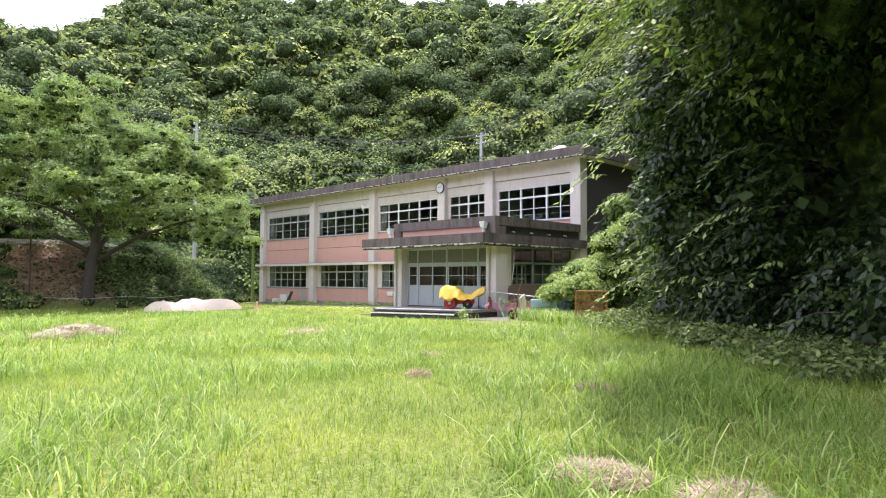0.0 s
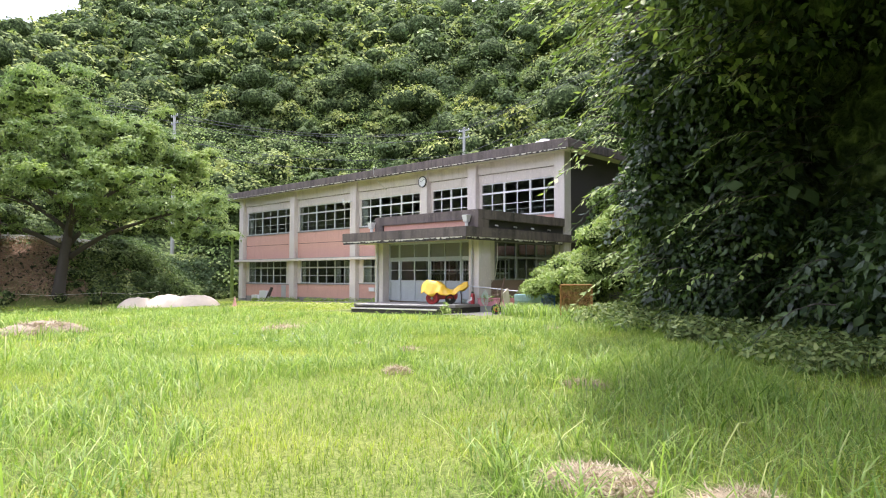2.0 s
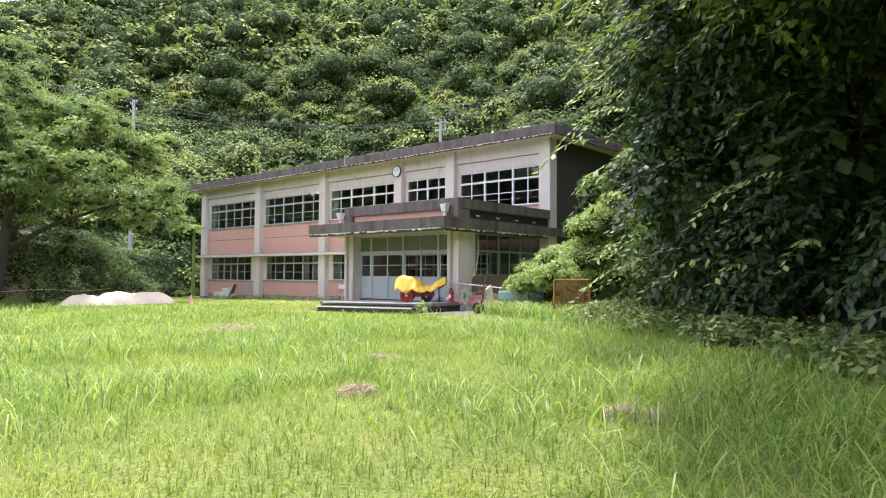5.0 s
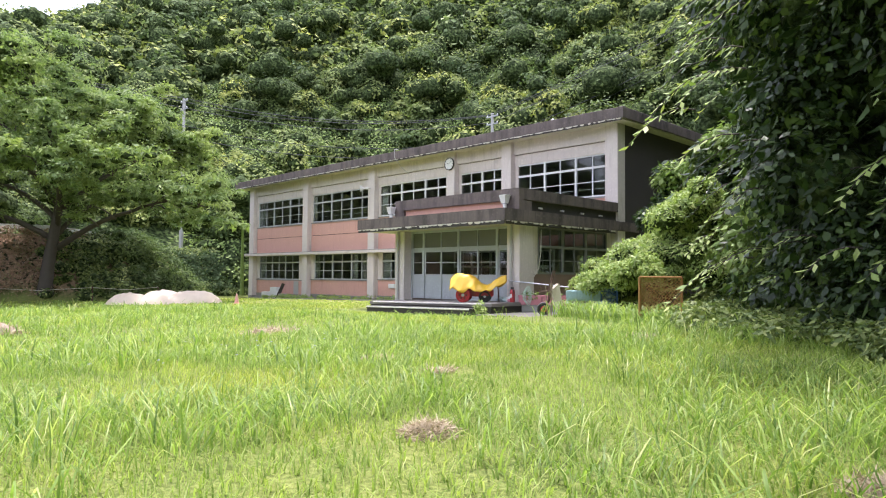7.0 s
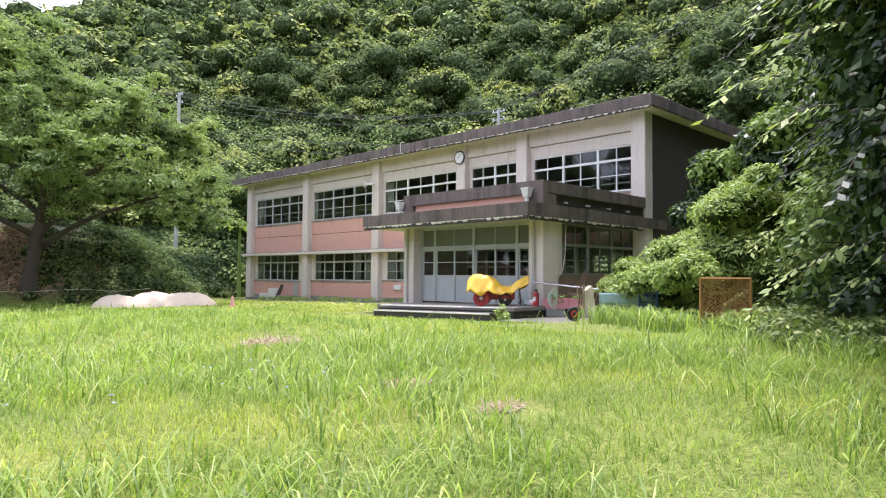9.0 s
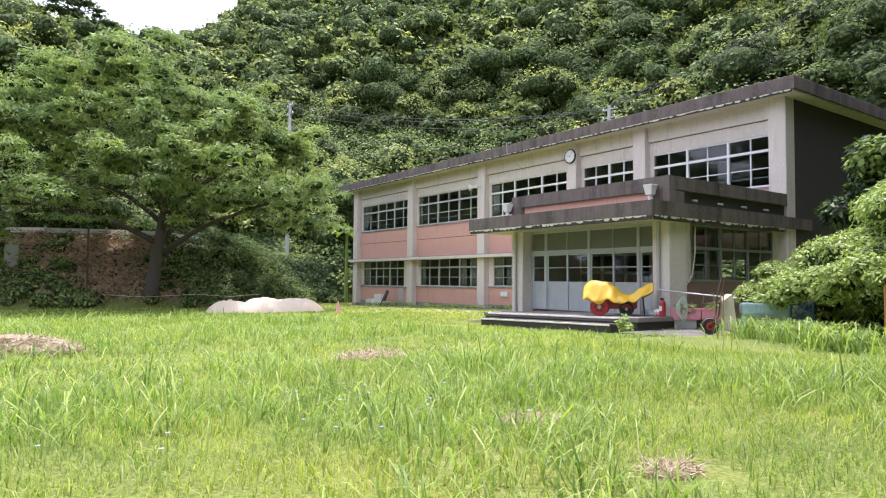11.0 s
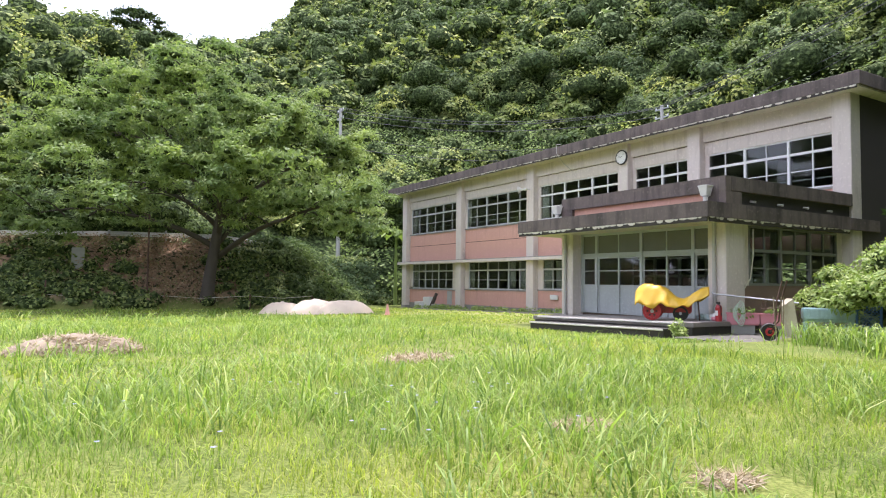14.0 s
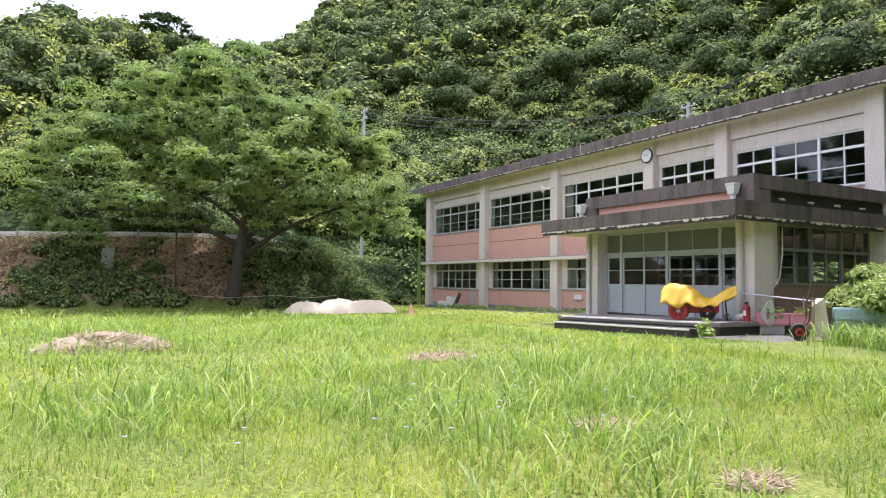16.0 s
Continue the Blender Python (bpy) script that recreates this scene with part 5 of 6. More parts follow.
def build_silk_tree():
    """The wide, feathery tree at the end of the lawn."""
    rnd = random.Random(11)
    root = Vector((5.6, -14.6, 0))
    root.z = ground_at(root.x, root.y)
    tree = thing("spreading_tree", root, "wide spreading tree with feathery layered green foliage", "tree")
    fork = root + Vector((-0.1, 0.3, 2.6))
    bm = bmesh.new()
    tube([root - Vector((0, 0, 0.3)), root + Vector((0, 0, 0.3)), root + Vector((0.05, 0.1, 1.4)), fork, fork + Vector((0.1, 0.3, 2.4)), fork + Vector((0.0, 0.2, 5.5))], [0.5, 0.36, 0.31, 0.29, 0.2, 0.1], 12, bm)
    part("trunk", bm, BARK, tree, smooth=True)
    pads, sizes = [], []
    right = Vector((0.50, 0.86, 0))
    toward = Vector((0.86, -0.50, 0))
    for k in range(13):
        a = math.tau * (k * 0.382 + 0.1 * rnd.random())
        low = k / 12
        reach = (11.0 - 6.5 * low) * rnd.uniform(0.85, 1.1)
        if math.cos(a) > 0:
            reach *= 0.74
        begin = fork + Vector((0.05, 0.2, -0.3 + 4.6 * low))
        tip = begin + (right * math.cos(a) + toward * math.sin(a) * 0.75) * reach + Vector((0, 0, 1.6 + 3.2 * low + rnd.uniform(-0.4, 0.8)))
        mid = begin.lerp(tip, 0.5) + Vector((rnd.uniform(-0.6, 0.6), rnd.uniform(-0.6, 0.6), 0.9))
        bm = bmesh.new()
        branch(bm, begin, mid, 0.17 - 0.07 * low, 0.09, 0.3)
        branch(bm, mid, tip, 0.09, 0.03, 0.4)
        for j in range(7):
            s = 0.28 + 0.11 * j
            p = begin.lerp(mid, s * 2) if s < 0.5 else mid.lerp(tip, (s - 0.5) * 2)
            q = p + Vector((rnd.uniform(-2.2, 2.2), rnd.uniform(-2.2, 2.2), rnd.uniform(0.1, 1.3)))
            branch(bm, p, q, 0.05, 0.015, 0.2, 5)
            pads.append(q), sizes.append(rnd.uniform(1.0, 1.8))
        part("limb", bm, BARK, tree, smooth=True)
        pads.append(tip), sizes.append(rnd.uniform(1.2, 1.9))
        for j in range(6):
            pads.append(tip + Vector((rnd.uniform(-2, 2), rnd.uniform(-2, 2), rnd.uniform(-1.2, 0.8)))), sizes.append(rnd.uniform(0.8, 1.5))
    for j in range(135):
        a, q = rnd.random() * math.tau, rnd.random() ** 0.5
        dome = (1 - q ** 2) ** 0.5
        wide = 8.7 if math.cos(a) > 0 else 12.6
        p = root + right * (math.cos(a) * q * wide) + toward * (math.sin(a) * q * 8.0) + Vector((0, 0, 4.0 + 8.2 * dome * rnd.uniform(0.62, 1.0)))
        pads.append(p), sizes.append(rnd.uniform(0.9, 1.8))
    c = np.array([tuple(p) for p in pads])
    s = np.array(sizes)
    c = np.repeat(c, 3, 0) + rng.normal(size=(3 * len(c), 3)) * np.repeat(s, 3)[:, None] * np.array([0.5, 0.5, 0.26])
    s = np.repeat(s, 3) * rng.uniform(0.4, 0.75, 3 * len(s))
    rr = s[:, None] * np.array([1.0, 1.0, 0.5])
    v, f = shell(c, rr, 150, 0.15 + 0.09 * rng.random(len(c)), up=0.8, aspect=0.4, depth=0.6, droop=0.9, ruffle=0.55)
    mesh_of("shade_toned_sprays", *cores(c - np.array([0, 0, 0.1]), rr * 0.3), CORE, tree, "shaded twigs inside the sprays")
    mesh_of("crown", v, f, SILKTREE, tree, "layered feathery leaf sprays")


def build_hedge():
    """The tall, creeper-hung wood edge that closes the yard on the near side."""
    base = np.array([(38.6, -6.2), (39.3, -9.0), (41.2, -11.6), (44.0, -13.6), (47.0, -15.9), (51.0, -18.2), (57, -21.5), (66, -27)])
    seg = np.linalg.norm(np.diff(base, axis=0), axis=1)
    total = seg.sum()

    def along(s):
        s = np.asarray(s)
        edge = np.concatenate([[0], np.cumsum(seg)])
        return np.stack([np.interp(s, edge, base[:, 0]), np.interp(s, edge, base[:, 1])], 1)

    def reach(s, h):
        """How far the leaves stand out over the lawn: a hollow under an overhanging canopy, a low skirt at its foot."""
        hollow = smooth(s, 8.2, 10.4) * smooth(h, 1.1, 2.4) * (1 - smooth(h, 4.6, 6.6))
        canopy = smooth(s, 9.5, 12.5) * smooth(h, 5.0, 7.0)
        swell = 0.6 * np.sin(s * 1.1 + h * 0.6) + 0.4 * np.sin(s * 2.7 - h * 1.3)
        return 0.3 + 1.0 * smooth(h, 1.0, 6.0) * smooth(s, 1.5, 7.0) + 4.0 * canopy - 3.2 * hollow + swell * (1 - 0.5 * canopy)
    out = np.array([-0.60, -0.80])
    n = 400
    s = rng.random(n) * total * 0.58
    h = (11.0 + 3.5 * smooth(s, 8, 12)) * rng.random(n) ** 1.05
    xy = along(s) + out * (reach(s, h) - 1.5)[:, None]
    r = 0.65 + 0.75 * rng.random(n)
    c = np.column_stack([xy, height(xy[:, 0], xy[:, 1]) * 0.3 + 0.6 + h])
    rr = r[:, None] * np.array([1.0, 1.0, 1.05])
    hedge = thing("creeper_thicket", (44, -13, 1), "tall dark thicket of trees hung with broad-leaved creepers", "thicket", kind="stuff")
    # a limb that reaches past the end of the school
    t = rng.random(16)
    limb = np.column_stack([37.6 - 4.4 * t, -4.6 + 2.6 * t, 4.0 + 2.2 * rng.random(16) - 0.6 * t])
    c, rr = np.concatenate([c, limb]), np.concatenate([rr, (0.75 - 0.3 * t)[:, None] * np.array([1.0, 1.0, 0.9])])
    # Outer and high lumps get paler leaves: sunlight put into the colour.
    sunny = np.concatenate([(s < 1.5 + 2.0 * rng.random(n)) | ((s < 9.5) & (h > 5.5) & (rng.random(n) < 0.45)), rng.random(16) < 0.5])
    for name, k, material, per in (("leaves", ~sunny, HEDGE, 440), ("sunlit_vine_leaves", sunny, KUDZU, 440)):
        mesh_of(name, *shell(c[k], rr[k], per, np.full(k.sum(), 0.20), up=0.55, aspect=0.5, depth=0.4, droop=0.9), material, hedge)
    mesh_of("shade_toned_core", *cores(c - np.array([*(out * 0.5), 0]), rr * 0.55), CORE, hedge)
    # the roof of leaves over the hollow, its dense cores added to block light
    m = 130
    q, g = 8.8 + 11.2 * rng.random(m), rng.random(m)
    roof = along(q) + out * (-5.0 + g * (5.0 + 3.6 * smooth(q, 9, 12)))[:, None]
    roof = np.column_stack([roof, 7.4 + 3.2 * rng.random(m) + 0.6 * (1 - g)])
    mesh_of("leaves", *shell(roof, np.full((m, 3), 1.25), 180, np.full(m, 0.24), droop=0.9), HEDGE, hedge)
    mesh_of("shade_toned_core", *cores(roof, np.full((m, 3), 0.95)), CORE, hedge)
    # mass at the back of the hollow, shade put into its dark colour
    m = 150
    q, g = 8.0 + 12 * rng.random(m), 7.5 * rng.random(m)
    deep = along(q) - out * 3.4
    mesh_of("shade_toned_core", *cores(np.column_stack([deep, height(deep[:, 0], deep[:, 1]) + g]), np.full((m, 3), 1.3)), CORE, hedge)
    # hanging sprays that stand out from the wall
    pieces, bright = [], []
    bm = bmesh.new()
    rnd = random.Random(5)
    for k in range(300):
        high = k >= 230
        q = 6.8 + 3.7 * rnd.random() if high else rnd.random() * total * 0.6
        hh = 5.0 + 3.5 * rnd.random() if high else 0.5 + 9.5 * rnd.random()
        # Sprays marked sunlit take bright bush leaves, so their colour carries the sun.
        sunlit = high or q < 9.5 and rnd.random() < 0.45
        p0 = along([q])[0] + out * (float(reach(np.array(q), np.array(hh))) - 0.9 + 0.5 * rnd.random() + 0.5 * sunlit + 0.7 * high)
        a = Vector((p0[0], p0[1], hh + 1.0))
        way = Vector((out[0] + rnd.uniform(-0.7, 0.5), out[1] + rnd.uniform(-0.5, 0.5), 0)).normalized()
        ln = rnd.uniform(0.7, 1.7)
        pts = [a + way * ln * t + Vector((0, 0, 0.25 * t - 0.75 * ln * t * t)) for t in (0, 0.25, 0.5, 0.75, 1.0)]
        tube(pts, [0.014, 0.012, 0.01, 0.007, 0.004], 4, bm)
        m = int(ln * 14)
        t = np.linspace(0.1, 1, m)
        at = np.array([[*(a + way * ln * u + Vector((0, 0, 0.25 * u - 0.75 * ln * u * u)))] for u in t])
        side = np.array(way.cross(Vector((0, 0, 1))))
        sgn = np.where(np.arange(m) % 2, 1.0, -1.0)[:, None]
        al = side * sgn * 0.7 + np.array(way) * 0.55 + np.array([0, 0, -0.85]) + rng.normal(size=(m, 3)) * 0.15
        fc = unit(np.array([0, 0, 0.8]) + np.array(way) * 0.6 + rng.normal(size=(m, 3)) * 0.25)
        size = (0.20 + 0.12 * rng.random(m)) * (1 - 0.3 * t)
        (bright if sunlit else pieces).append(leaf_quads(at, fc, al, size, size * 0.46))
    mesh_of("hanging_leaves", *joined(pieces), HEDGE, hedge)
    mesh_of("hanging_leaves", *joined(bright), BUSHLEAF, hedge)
    part("hanging_twigs", bm, BARK, hedge)
    bm = bmesh.new()
    for k in range(14):
        p = along([total * 0.75 * k / 14])[0] - out * 3.0
        x, y = p[0] + rnd.uniform(-0.6, 0.6), p[1] + rnd.uniform(-0.6, 0.6)
        z = ground_at(x, y)
        tube([(x, y, z - 0.3), (x + rnd.uniform(-0.3, 0.3), y, z + 3), (x + rnd.uniform(-0.8, 0.8), y - 0.4, z + 8)], [0.18, 0.14, 0.08], 8, bm)
    part("trunks", bm, BARK, hedge)
    # weeds along its foot
    m = 170
    q = rng.random(m) * total * 0.55
    xy = along(q) + out * (0.2 + 1.7 * rng.random(m) ** 1.3)[:, None]
    low = 0.12 + 0.22 * rng.random(m)
    weeds = thing("weeds_under_thicket", (42, -14, 0.8), "low broad-leaved weeds along the foot of the thicket", "weeds", kind="stuff")
    mesh_of("leaves", *shell(np.column_stack([xy, height(xy[:, 0], xy[:, 1]) + 0.6 * low]), np.column_stack([low * 1.6, low * 1.6, low]), 110, np.full(m, 0.11), up=0.85, aspect=0.5), BANKLEAF, weeds)
    # trees that stand behind it and close the wood above
    n = 120
    x, y = rng.uniform(35, 62, n), rng.uniform(-14, 16, n)
    d = outside(x, y)
    k = d > 0.8
    x, y = x[k], y[k]
    r = 2.0 + 1.4 * rng.random(len(x))
    r = np.minimum(r, np.maximum(x - 33.6, 0.9) * 0.8)
    spots = np.stack([x, y, height(x, y) + 2 + (9 + 5 * smooth(x, 36, 42)) * rng.random(len(x))], 1)
    a, b = crowns(spots, r, 110, np.full(len(x), 0.45), heart=0.55)
    back = thing("wood_behind_thicket", (46, -2, 4), "shaded trees standing behind the creeper thicket", "trees", kind="stuff")
    mesh_of("leaves", *a, FOREST, back)
    mesh_of("shade_toned_core", *b, CORE, back)


def blades(x, y, tall, wide, lean, short=False):
    """Bent blades of three pieces each, one for each row."""
    n = len(x)
    z = height(x, y) - 0.01
    a = rng.random(n) * math.tau
    d = np.stack([np.cos(a), np.sin(a), np.zeros(n)], 1)
    s = np.stack([-np.sin(a + 0.6 * rng.normal(size=n)), np.cos(a), np.zeros(n)], 1)
    root = np.stack([x, y, z], 1)
    up = np.array([0, 0, 1.0])
    w = wide[:, None]
    h, b = tall[:, None], (tall * lean)[:, None]
    m1 = root + up * h * 0.5 + d * b * 0.22
    m2 = root + up * h * 0.85 + d * b * 0.6
    tip = root + up * h * (1.02 - 0.25 * lean[:, None]) + d * b * 1.15
    v = np.stack([root - s * w * 0.5, root + s * w * 0.5, m1 + s * w * 0.48, m1 - s * w * 0.48, m2 + s * w * 0.34, m2 - s * w * 0.34, tip], 1)
    f = np.array([[0, 1, 2], [0, 2, 3], [3, 2, 4], [3, 4, 5], [5, 4, 6]], np.int32)
    if short:
        v, f = v[:, [0, 1, 2, 3, 6]], np.array([[0, 1, 2], [0, 2, 3], [3, 2, 4]], np.int32)
    return v.reshape(-1, 3), (f[None] + (v.shape[1] * np.arange(n))[:, None, None]).reshape(-1, 3).astype(np.int32)


def build_bush():
    """The pale green bush between the school's end and the thicket."""
    rnd = random.Random(8)
    b = thing("bright_bush", (35, -5, 0.7), "sunlit yellow-green bush beside the school entrance", "bush")
    c, r = [], []
    for k in range(96):
        s, t = rnd.random(), rnd.random()
        x = 32.3 + 5.6 * s
        y = -5.1 + 3.3 * t - 2.8 * s
        top = 0.9 + 2.1 * smooth(np.array(s), 0.0, 0.75) + 0.35 * math.sin(7 * s + 5 * t)
        h = rnd.random() ** 0.7 * float(top)
        c.append((x, y, ground_at(34, -7) + 0.1 + h)), r.append(rnd.uniform(0.38, 0.72))
    for k in range(16):
        q = rnd.random()
        c.append((33.9 + 3.4 * q, -7.0 - 1.9 * q + rnd.uniform(-0.2, 0.2), 1.5 + 0.5 * q + rnd.uniform(-0.15, 0.2))), r.append(rnd.uniform(0.25, 0.42))
    c, r = np.array(c), np.array(r)
    rr = r[:, None] * np.array([1.1, 1.1, 0.8])
    mesh_of("leaves", *shell(c, rr, 860, np.full(len(c), 0.115), up=0.7, aspect=0.38, depth=0.6, ruffle=0.6, droop=0.6), BUSHLEAF, b)
    mesh_of("shade_toned_core", *cores(c, rr * 0.7), CORE, b)
    v = []
    for k in range(34):
        x, y = 34.2 + 4.6 * rnd.random(), 0
        y = -7.2 - 0.62 * (x - 32.6) + rnd.uniform(-0.5, 0.4)
        v.append((x, y - 0.3, ground_at(x, y) + 0.12))
    v = np.array(v)
    w = thing("weeds_by_entrance", (35, -8, 0.7), "rank weeds in front of the bush and nets", "weeds", kind="stuff")
    mesh_of("leaves", *shell(v, rng.uniform(0.14, 0.34, (len(v), 3)), 55, np.full(len(v), 0.10), aspect=0.4, depth=0.7, ruffle=0.7), KUDZU, w)
    g = rng.integers(0, len(v), 900)
    bx, by = v[g, 0] + 0.3 * rng.normal(size=900), v[g, 1] - 0.15 + 0.25 * rng.normal(size=900)
    mesh_of("blades", *blades(bx, by, 0.25 + 0.3 * rng.random(900), 0.012 + 0.01 * rng.random(900), 0.3 + rng.random(900)), TALLGRASS, w)
    sprout = thing("sprout_by_steps", (31.0, -8.45, ground_at(31, -8.45)), "small leafy weed sprouting beside the steps", "plant")
    c = np.array([[31.0 + 0.14 * dx, -8.45 + 0.1 * dy, ground_at(31, -8.45) + h] for dx, dy, h in ((0, 0, 0.1), (0.6, 0.4, 0.2), (-0.6, -0.3, 0.24), (0.1, 0.2, 0.36), (1.3, -0.5, 0.12))])
    mesh_of("leaves", *shell(c, np.full((5, 3), 0.12), 60, np.full(5, 0.09), aspect=0.5), BUSHLEAF, sprout)
    part("stem", tube([(31.0, -8.45, c[0, 2] - 0.12), (31.0, -8.44, c[3, 2])], [0.012, 0.006], 6), BUSHLEAF, sprout)
    n = 60
    x = rng.uniform(3, 23, n)
    y = -0.9 + 0.25 * rng.normal(size=n)
    c = np.stack([x, y, height(x, y) + 0.06], 1)
    rr = np.full((n, 3), 0.2) * np.array([1.3, 1, 0.9]) * (0.6 + 0.8 * rng.random((n, 1)))
    f = thing("flower_bed_plants", (12, -1, 0.2), "low green plants in the bed along the wall", "plants", kind="stuff")
    mesh_of("leaves", *shell(c, rr, 70, np.full(n, 0.15), aspect=0.35), BUSHLEAF, f)


def build_banana():
    """Broad pale leaves behind the far corner of the school."""
    b = thing("banana_plant", (-2.2, 0.6, 0.2), "banana plant with broad pale green leaves", "plant")
    rnd = random.Random(4)
    part("stem", tube([(-2.2, 0.6, 0.0), (-2.2, 0.6, 5.4)], [0.16, 0.09], 10), KUDZU, b)
    for k in range(9):
        a = math.tau * k / 9 + 0.3
        way = Vector((math.cos(a), math.sin(a), 0))
        bm = bmesh.new()
        rows = []
        for i in range(8):
            t = i / 7
            p = Vector((-2.2, 0.6, 5.2)) + way * 1.9 * t + Vector((0, 0, 1.5 * t - 1.7 * t * t + 0.05 * (k % 3)))
            w = way.cross(Vector((0, 0, 1))) * (0.36 * math.sin(math.pi * min(1, 0.1 + 0.9 * t)) + 0.02)
            rows.append([bm.verts.new(p - w + Vector((0, 0, -0.06))), bm.verts.new(p), bm.verts.new(p + w + Vector((0, 0, -0.06)))])
        for r0, r1 in zip(rows, rows[1:]):
            for j in range(2):
                bm.faces.new((r0[j], r0[j + 1], r1[j + 1], r1[j]))
        part("leaf", bm, BUSHLEAF, b)


# ---- grass ----
CLEAR = ((46.1, -23.05, 0.42), (46.9, -22.9, 0.36), (37.7, -17.9, 0.35), (39.5, -18.4, 0.35), (44.15, -19.98, 0.24), (27.7, -21.3, 0.9), (41.6, -20.65, 0.24), (39.3, -13.5, 0.3))


def lawn(x, y):
    """Where grass may stand: on the lawn, off the heaps, the steps and the pad."""
    ok = outside(x, y) < 0.02
    ok &= ~((x > 23.5) & (x < 31.4) & (y > -8.75)) & ~((x > 31.1) & (x < 33.3) & (y > -8.75 + 0.12 * np.sin(x * 9))) & (y < -1.2)
    for cx, cy, r in CLEAR:
        ok &= (x - cx) ** 2 + (y - cy) ** 2 > r * r
    ok &= ~(((x - 12) / 1.5) ** 2 + ((y + 10.9) / 3.0) ** 2 < 1)
    return ok


def build_grass():
    # short turf
    turf, tall = [], []
    for n, x0, x1, y0, y1, h, w in ((150000, 33, 49, -28, -12, 0.10, 0.0075), (42000, 16, 33, -25, -5, 0.08, 0.022), (16000, 3, 22, -32, -2, 0.08, 0.05)):
        x, y = rng.uniform(x0, x1, n), rng.uniform(y0, y1, n)
        k = lawn(x, y)
        x, y = x[k], y[k]
        m = len(x)
        turf.append(blades(x, y, h * (0.6 + 0.9 * rng.random(m)), w * (0.7 + 0.6 * rng.random(m)), 0.3 + 0.8 * rng.random(m), True))
    # tufts of long grass: leaning blades, and among them stiff upright ones
    for n, per, x0, x1, y0, y1, h, w, stiff in ((2700, 15, 36, 50, -29, -11.5, 0.30, 0.010, False), (900, 5, 35, 50, -29, -11.5, 0.40, 0.012, True), (1100, 11, 18, 39, -27, -12.8, 0.33, 0.015, False), (420, 5, 18, 37, -27, -12.8, 0.42, 0.016, True), (260, 9, 8, 24, -30, -12, 0.3, 0.03, False)):
        cx, cy = rng.uniform(x0, x1, n), rng.uniform(y0, y1, n)
        thick = 0.5 + 0.5 * np.sin(cx * 0.9 + 1.3 * np.sin(cy * 0.7)) * np.cos(cy * 0.8 + cx * 0.2)
        k = thick > 0.2 + 0.3 * rng.random(n)
        cx, cy, thick = cx[k], cy[k], thick[k]
        g = np.repeat(np.arange(len(cx)), per)
        spread = (0.04 + 0.08 * rng.random(len(cx))) if stiff else (0.10 + 0.16 * rng.random(len(cx)))
        x, y = cx[g] + rng.normal(size=len(g)) * spread[g], cy[g] + rng.normal(size=len(g)) * spread[g]
        # the trodden line across the yard stays low
        trodden = (np.abs((x - 41.8) * 0.618 + (y + 21.8) * 0.786) < 0.95) & (x > 41.0)
        k = lawn(x, y) & ~trodden
        x, y, g = x[k], y[k], g[k]
        m = len(x)
        lean = 0.2 + 0.9 * rng.random(m) ** 1.5 if stiff else 0.5 + 1.4 * rng.random(m)
        tall.append(blades(x, y, h * (0.4 + 0.75 * rng.random(m)) * (0.5 + 0.7 * thick[g]), w * (0.6 + 0.8 * rng.random(m)), lean))
    ob = thing("long_grass", (40, -20, 0.8), "long bright green grass and turf over the yard", "grass", kind="stuff")
    mesh_of("turf", *joined(turf), GRASS, ob)
    mesh_of("tall_blades", *joined(tall), TALLGRASS, ob, "tufts of taller, darker blades")
    # tiny violet flowers among the blades
    m = 34
    x, y = 36.6 + 1.0 * rng.normal(size=m), -19.2 + 0.9 * rng.normal(size=m)
    at = np.repeat(np.stack([x, y, height(x, y) + 0.16 + 0.12 * rng.random(m)], 1), 5, 0)
    a = np.tile(np.arange(5) * math.tau / 5, m)
    way = np.stack([np.cos(a), np.sin(a), 0.25 + 0 * a], 1)
    flowers = thing("wild_flowers", (36.6, -19.2, 0.7), "tiny violet wild flowers scattered in the grass", "flowers", kind="stuff")
    mesh_of("petals", *leaf_quads(at, np.tile(np.array([[0, 0, 1.0]]), (5 * m, 1)), way, np.full(5 * m, 0.022), np.full(5 * m, 0.016)), PETAL, flowers)
    stems = blades(x, y, 0.2 + 0.1 * rng.random(m), np.full(m, 0.004), np.full(m, 0.05))
    mesh_of("stems", *stems, TALLGRASS, flowers)


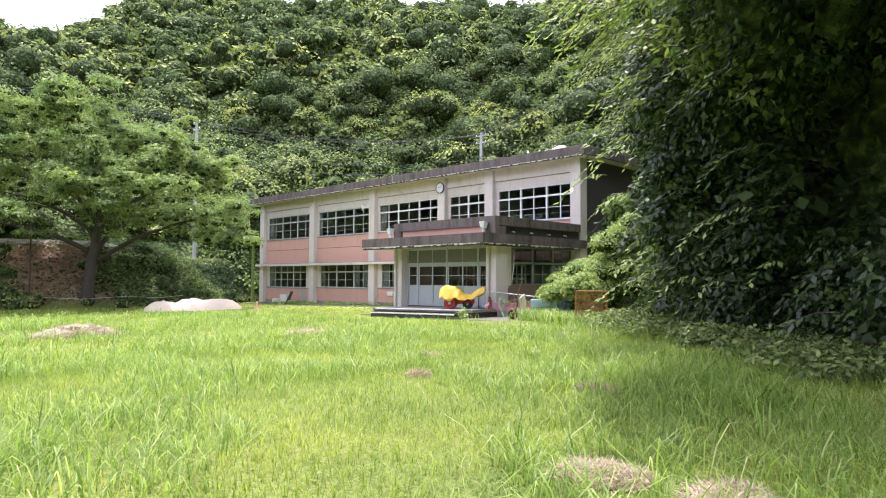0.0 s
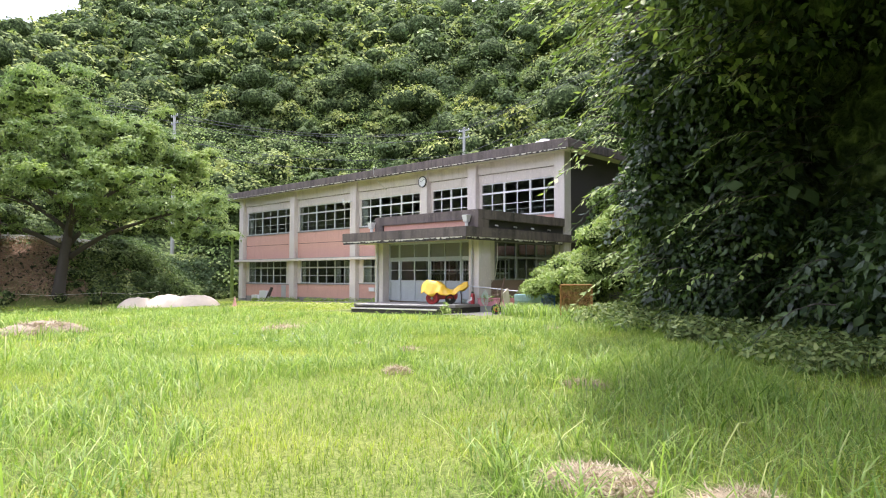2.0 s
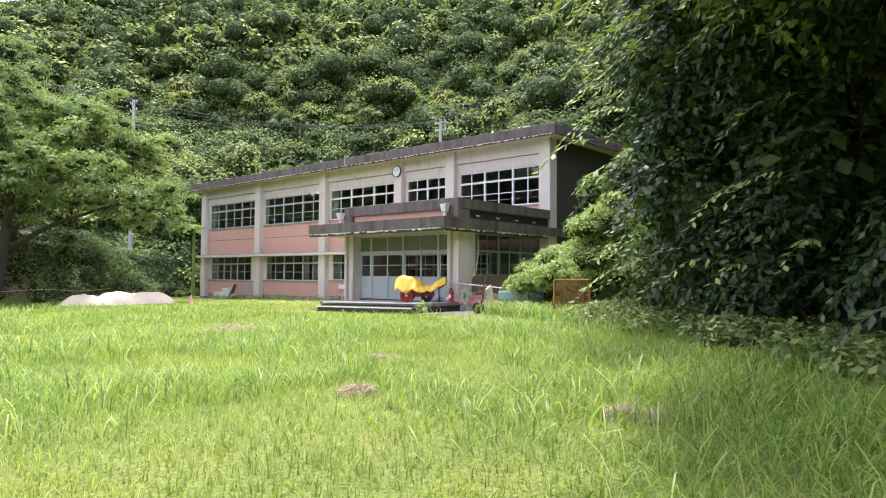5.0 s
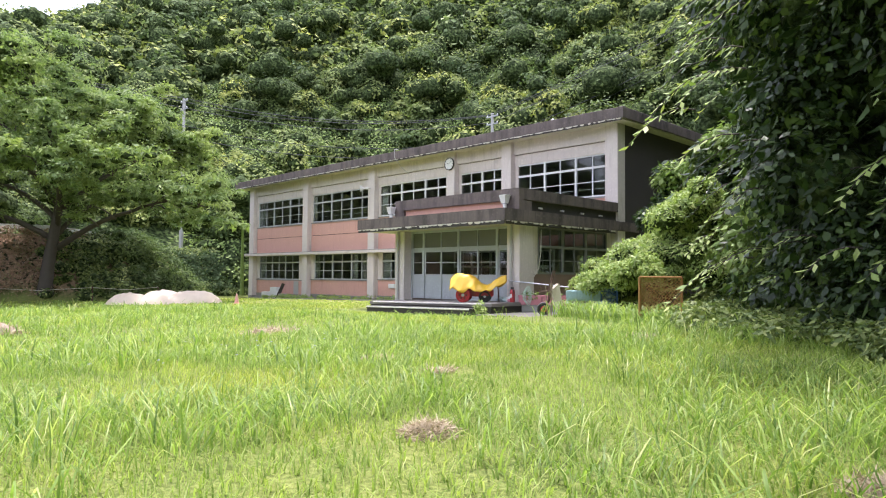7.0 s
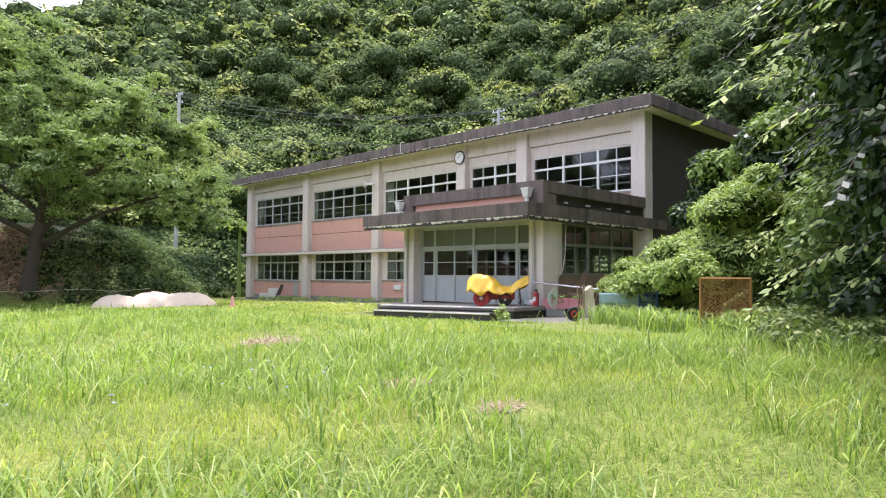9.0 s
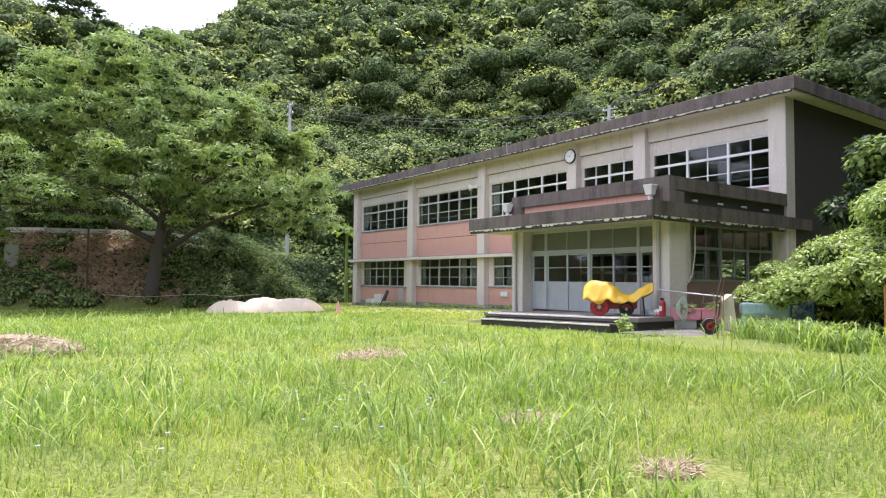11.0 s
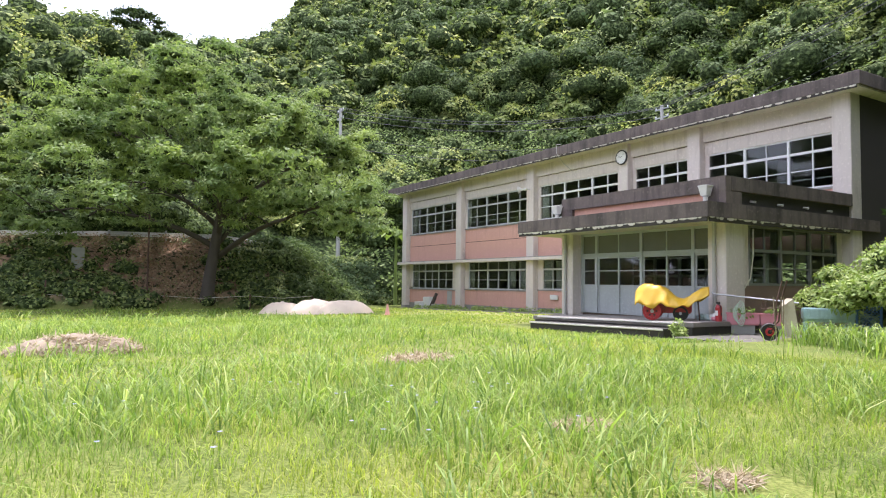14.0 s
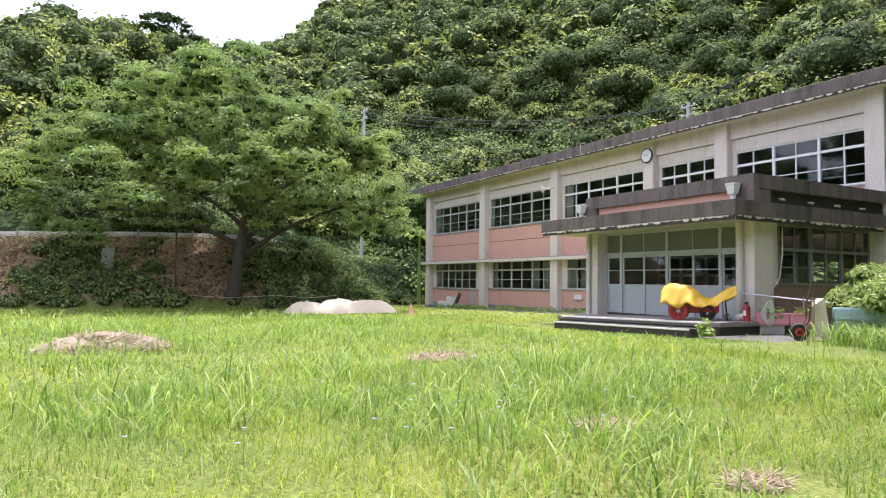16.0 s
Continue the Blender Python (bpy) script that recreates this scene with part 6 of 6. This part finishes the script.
def build_ridge_pine():
    """The flat-topped pine that stands out on the ridge."""
    rnd = random.Random(21)
    x, y = -80.0, -10.4
    z = ground_at(x, y)
    tree = thing("ridge_pine", (x, y, z), "flat-topped dark pine standing out on the ridge", "tree")
    part("trunk", tube([(x, y, z - 0.5), (x + 0.3, y + 0.2, z + 6), (x, y + 0.6, 47.6)], [0.4, 0.3, 0.12], 8), BARK, tree)
    c, r = [], []
    for k in range(26):
        a = rnd.random() * math.tau
        q = rnd.random() ** 0.6
        h = rnd.choice((43.0, 44.8, 46.4, 47.8))
        wide = 6.6 - 0.6 * (h - 43.0)
        c.append((x + 0.5 * math.cos(a) * q * wide, y + math.sin(a) * q * wide, h + rnd.uniform(-0.4, 0.4))), r.append(rnd.uniform(1.0, 1.7))
        if k % 3 == 0:
            bm = bmesh.new()
            branch(bm, (x, y + 0.3, h - 1.0), c[-1], 0.12, 0.04, 0.2, 5)
            part("limb", bm, BARK, tree)
    c, r = np.array(c), np.array(r)
    rr = r[:, None] * np.array([1.2, 1.4, 0.5])
    mesh_of("shade_toned_sprays", *cores(c, rr * 0.6), CORE, tree)
    mesh_of("crown", *shell(c, rr, 90, np.full(len(c), 0.6), aspect=0.35, depth=0.6), FOREST, tree, "dark needle pads")


def build_woods_behind():
    """Trees on the near side of the yard, behind the walker."""
    n = 150
    x = np.linspace(-40, 90, n) + rng.normal(size=n)
    y = -58 - 6 * rng.random(n)
    spots = np.stack([x, y, height(x, y) + 3 + 16 * rng.random(n)], 1)
    a, b = crowns(spots, 3.0 + 2 * rng.random(n), 40, np.full(n, 1.1))
    ob = thing("woods_across_the_yard", (30, -60, 5), "row of trees closing the far side of the yard", "trees", kind="stuff")
    mesh_of("leaves", *a, FOREST, ob)
    mesh_of("shade_toned_core", *b, CORE, ob)


build_forest()
build_woods_behind()
build_ridge_pine()
build_creepers()
build_silk_tree()
build_hedge()
build_bush()
build_banana()
build_grass()
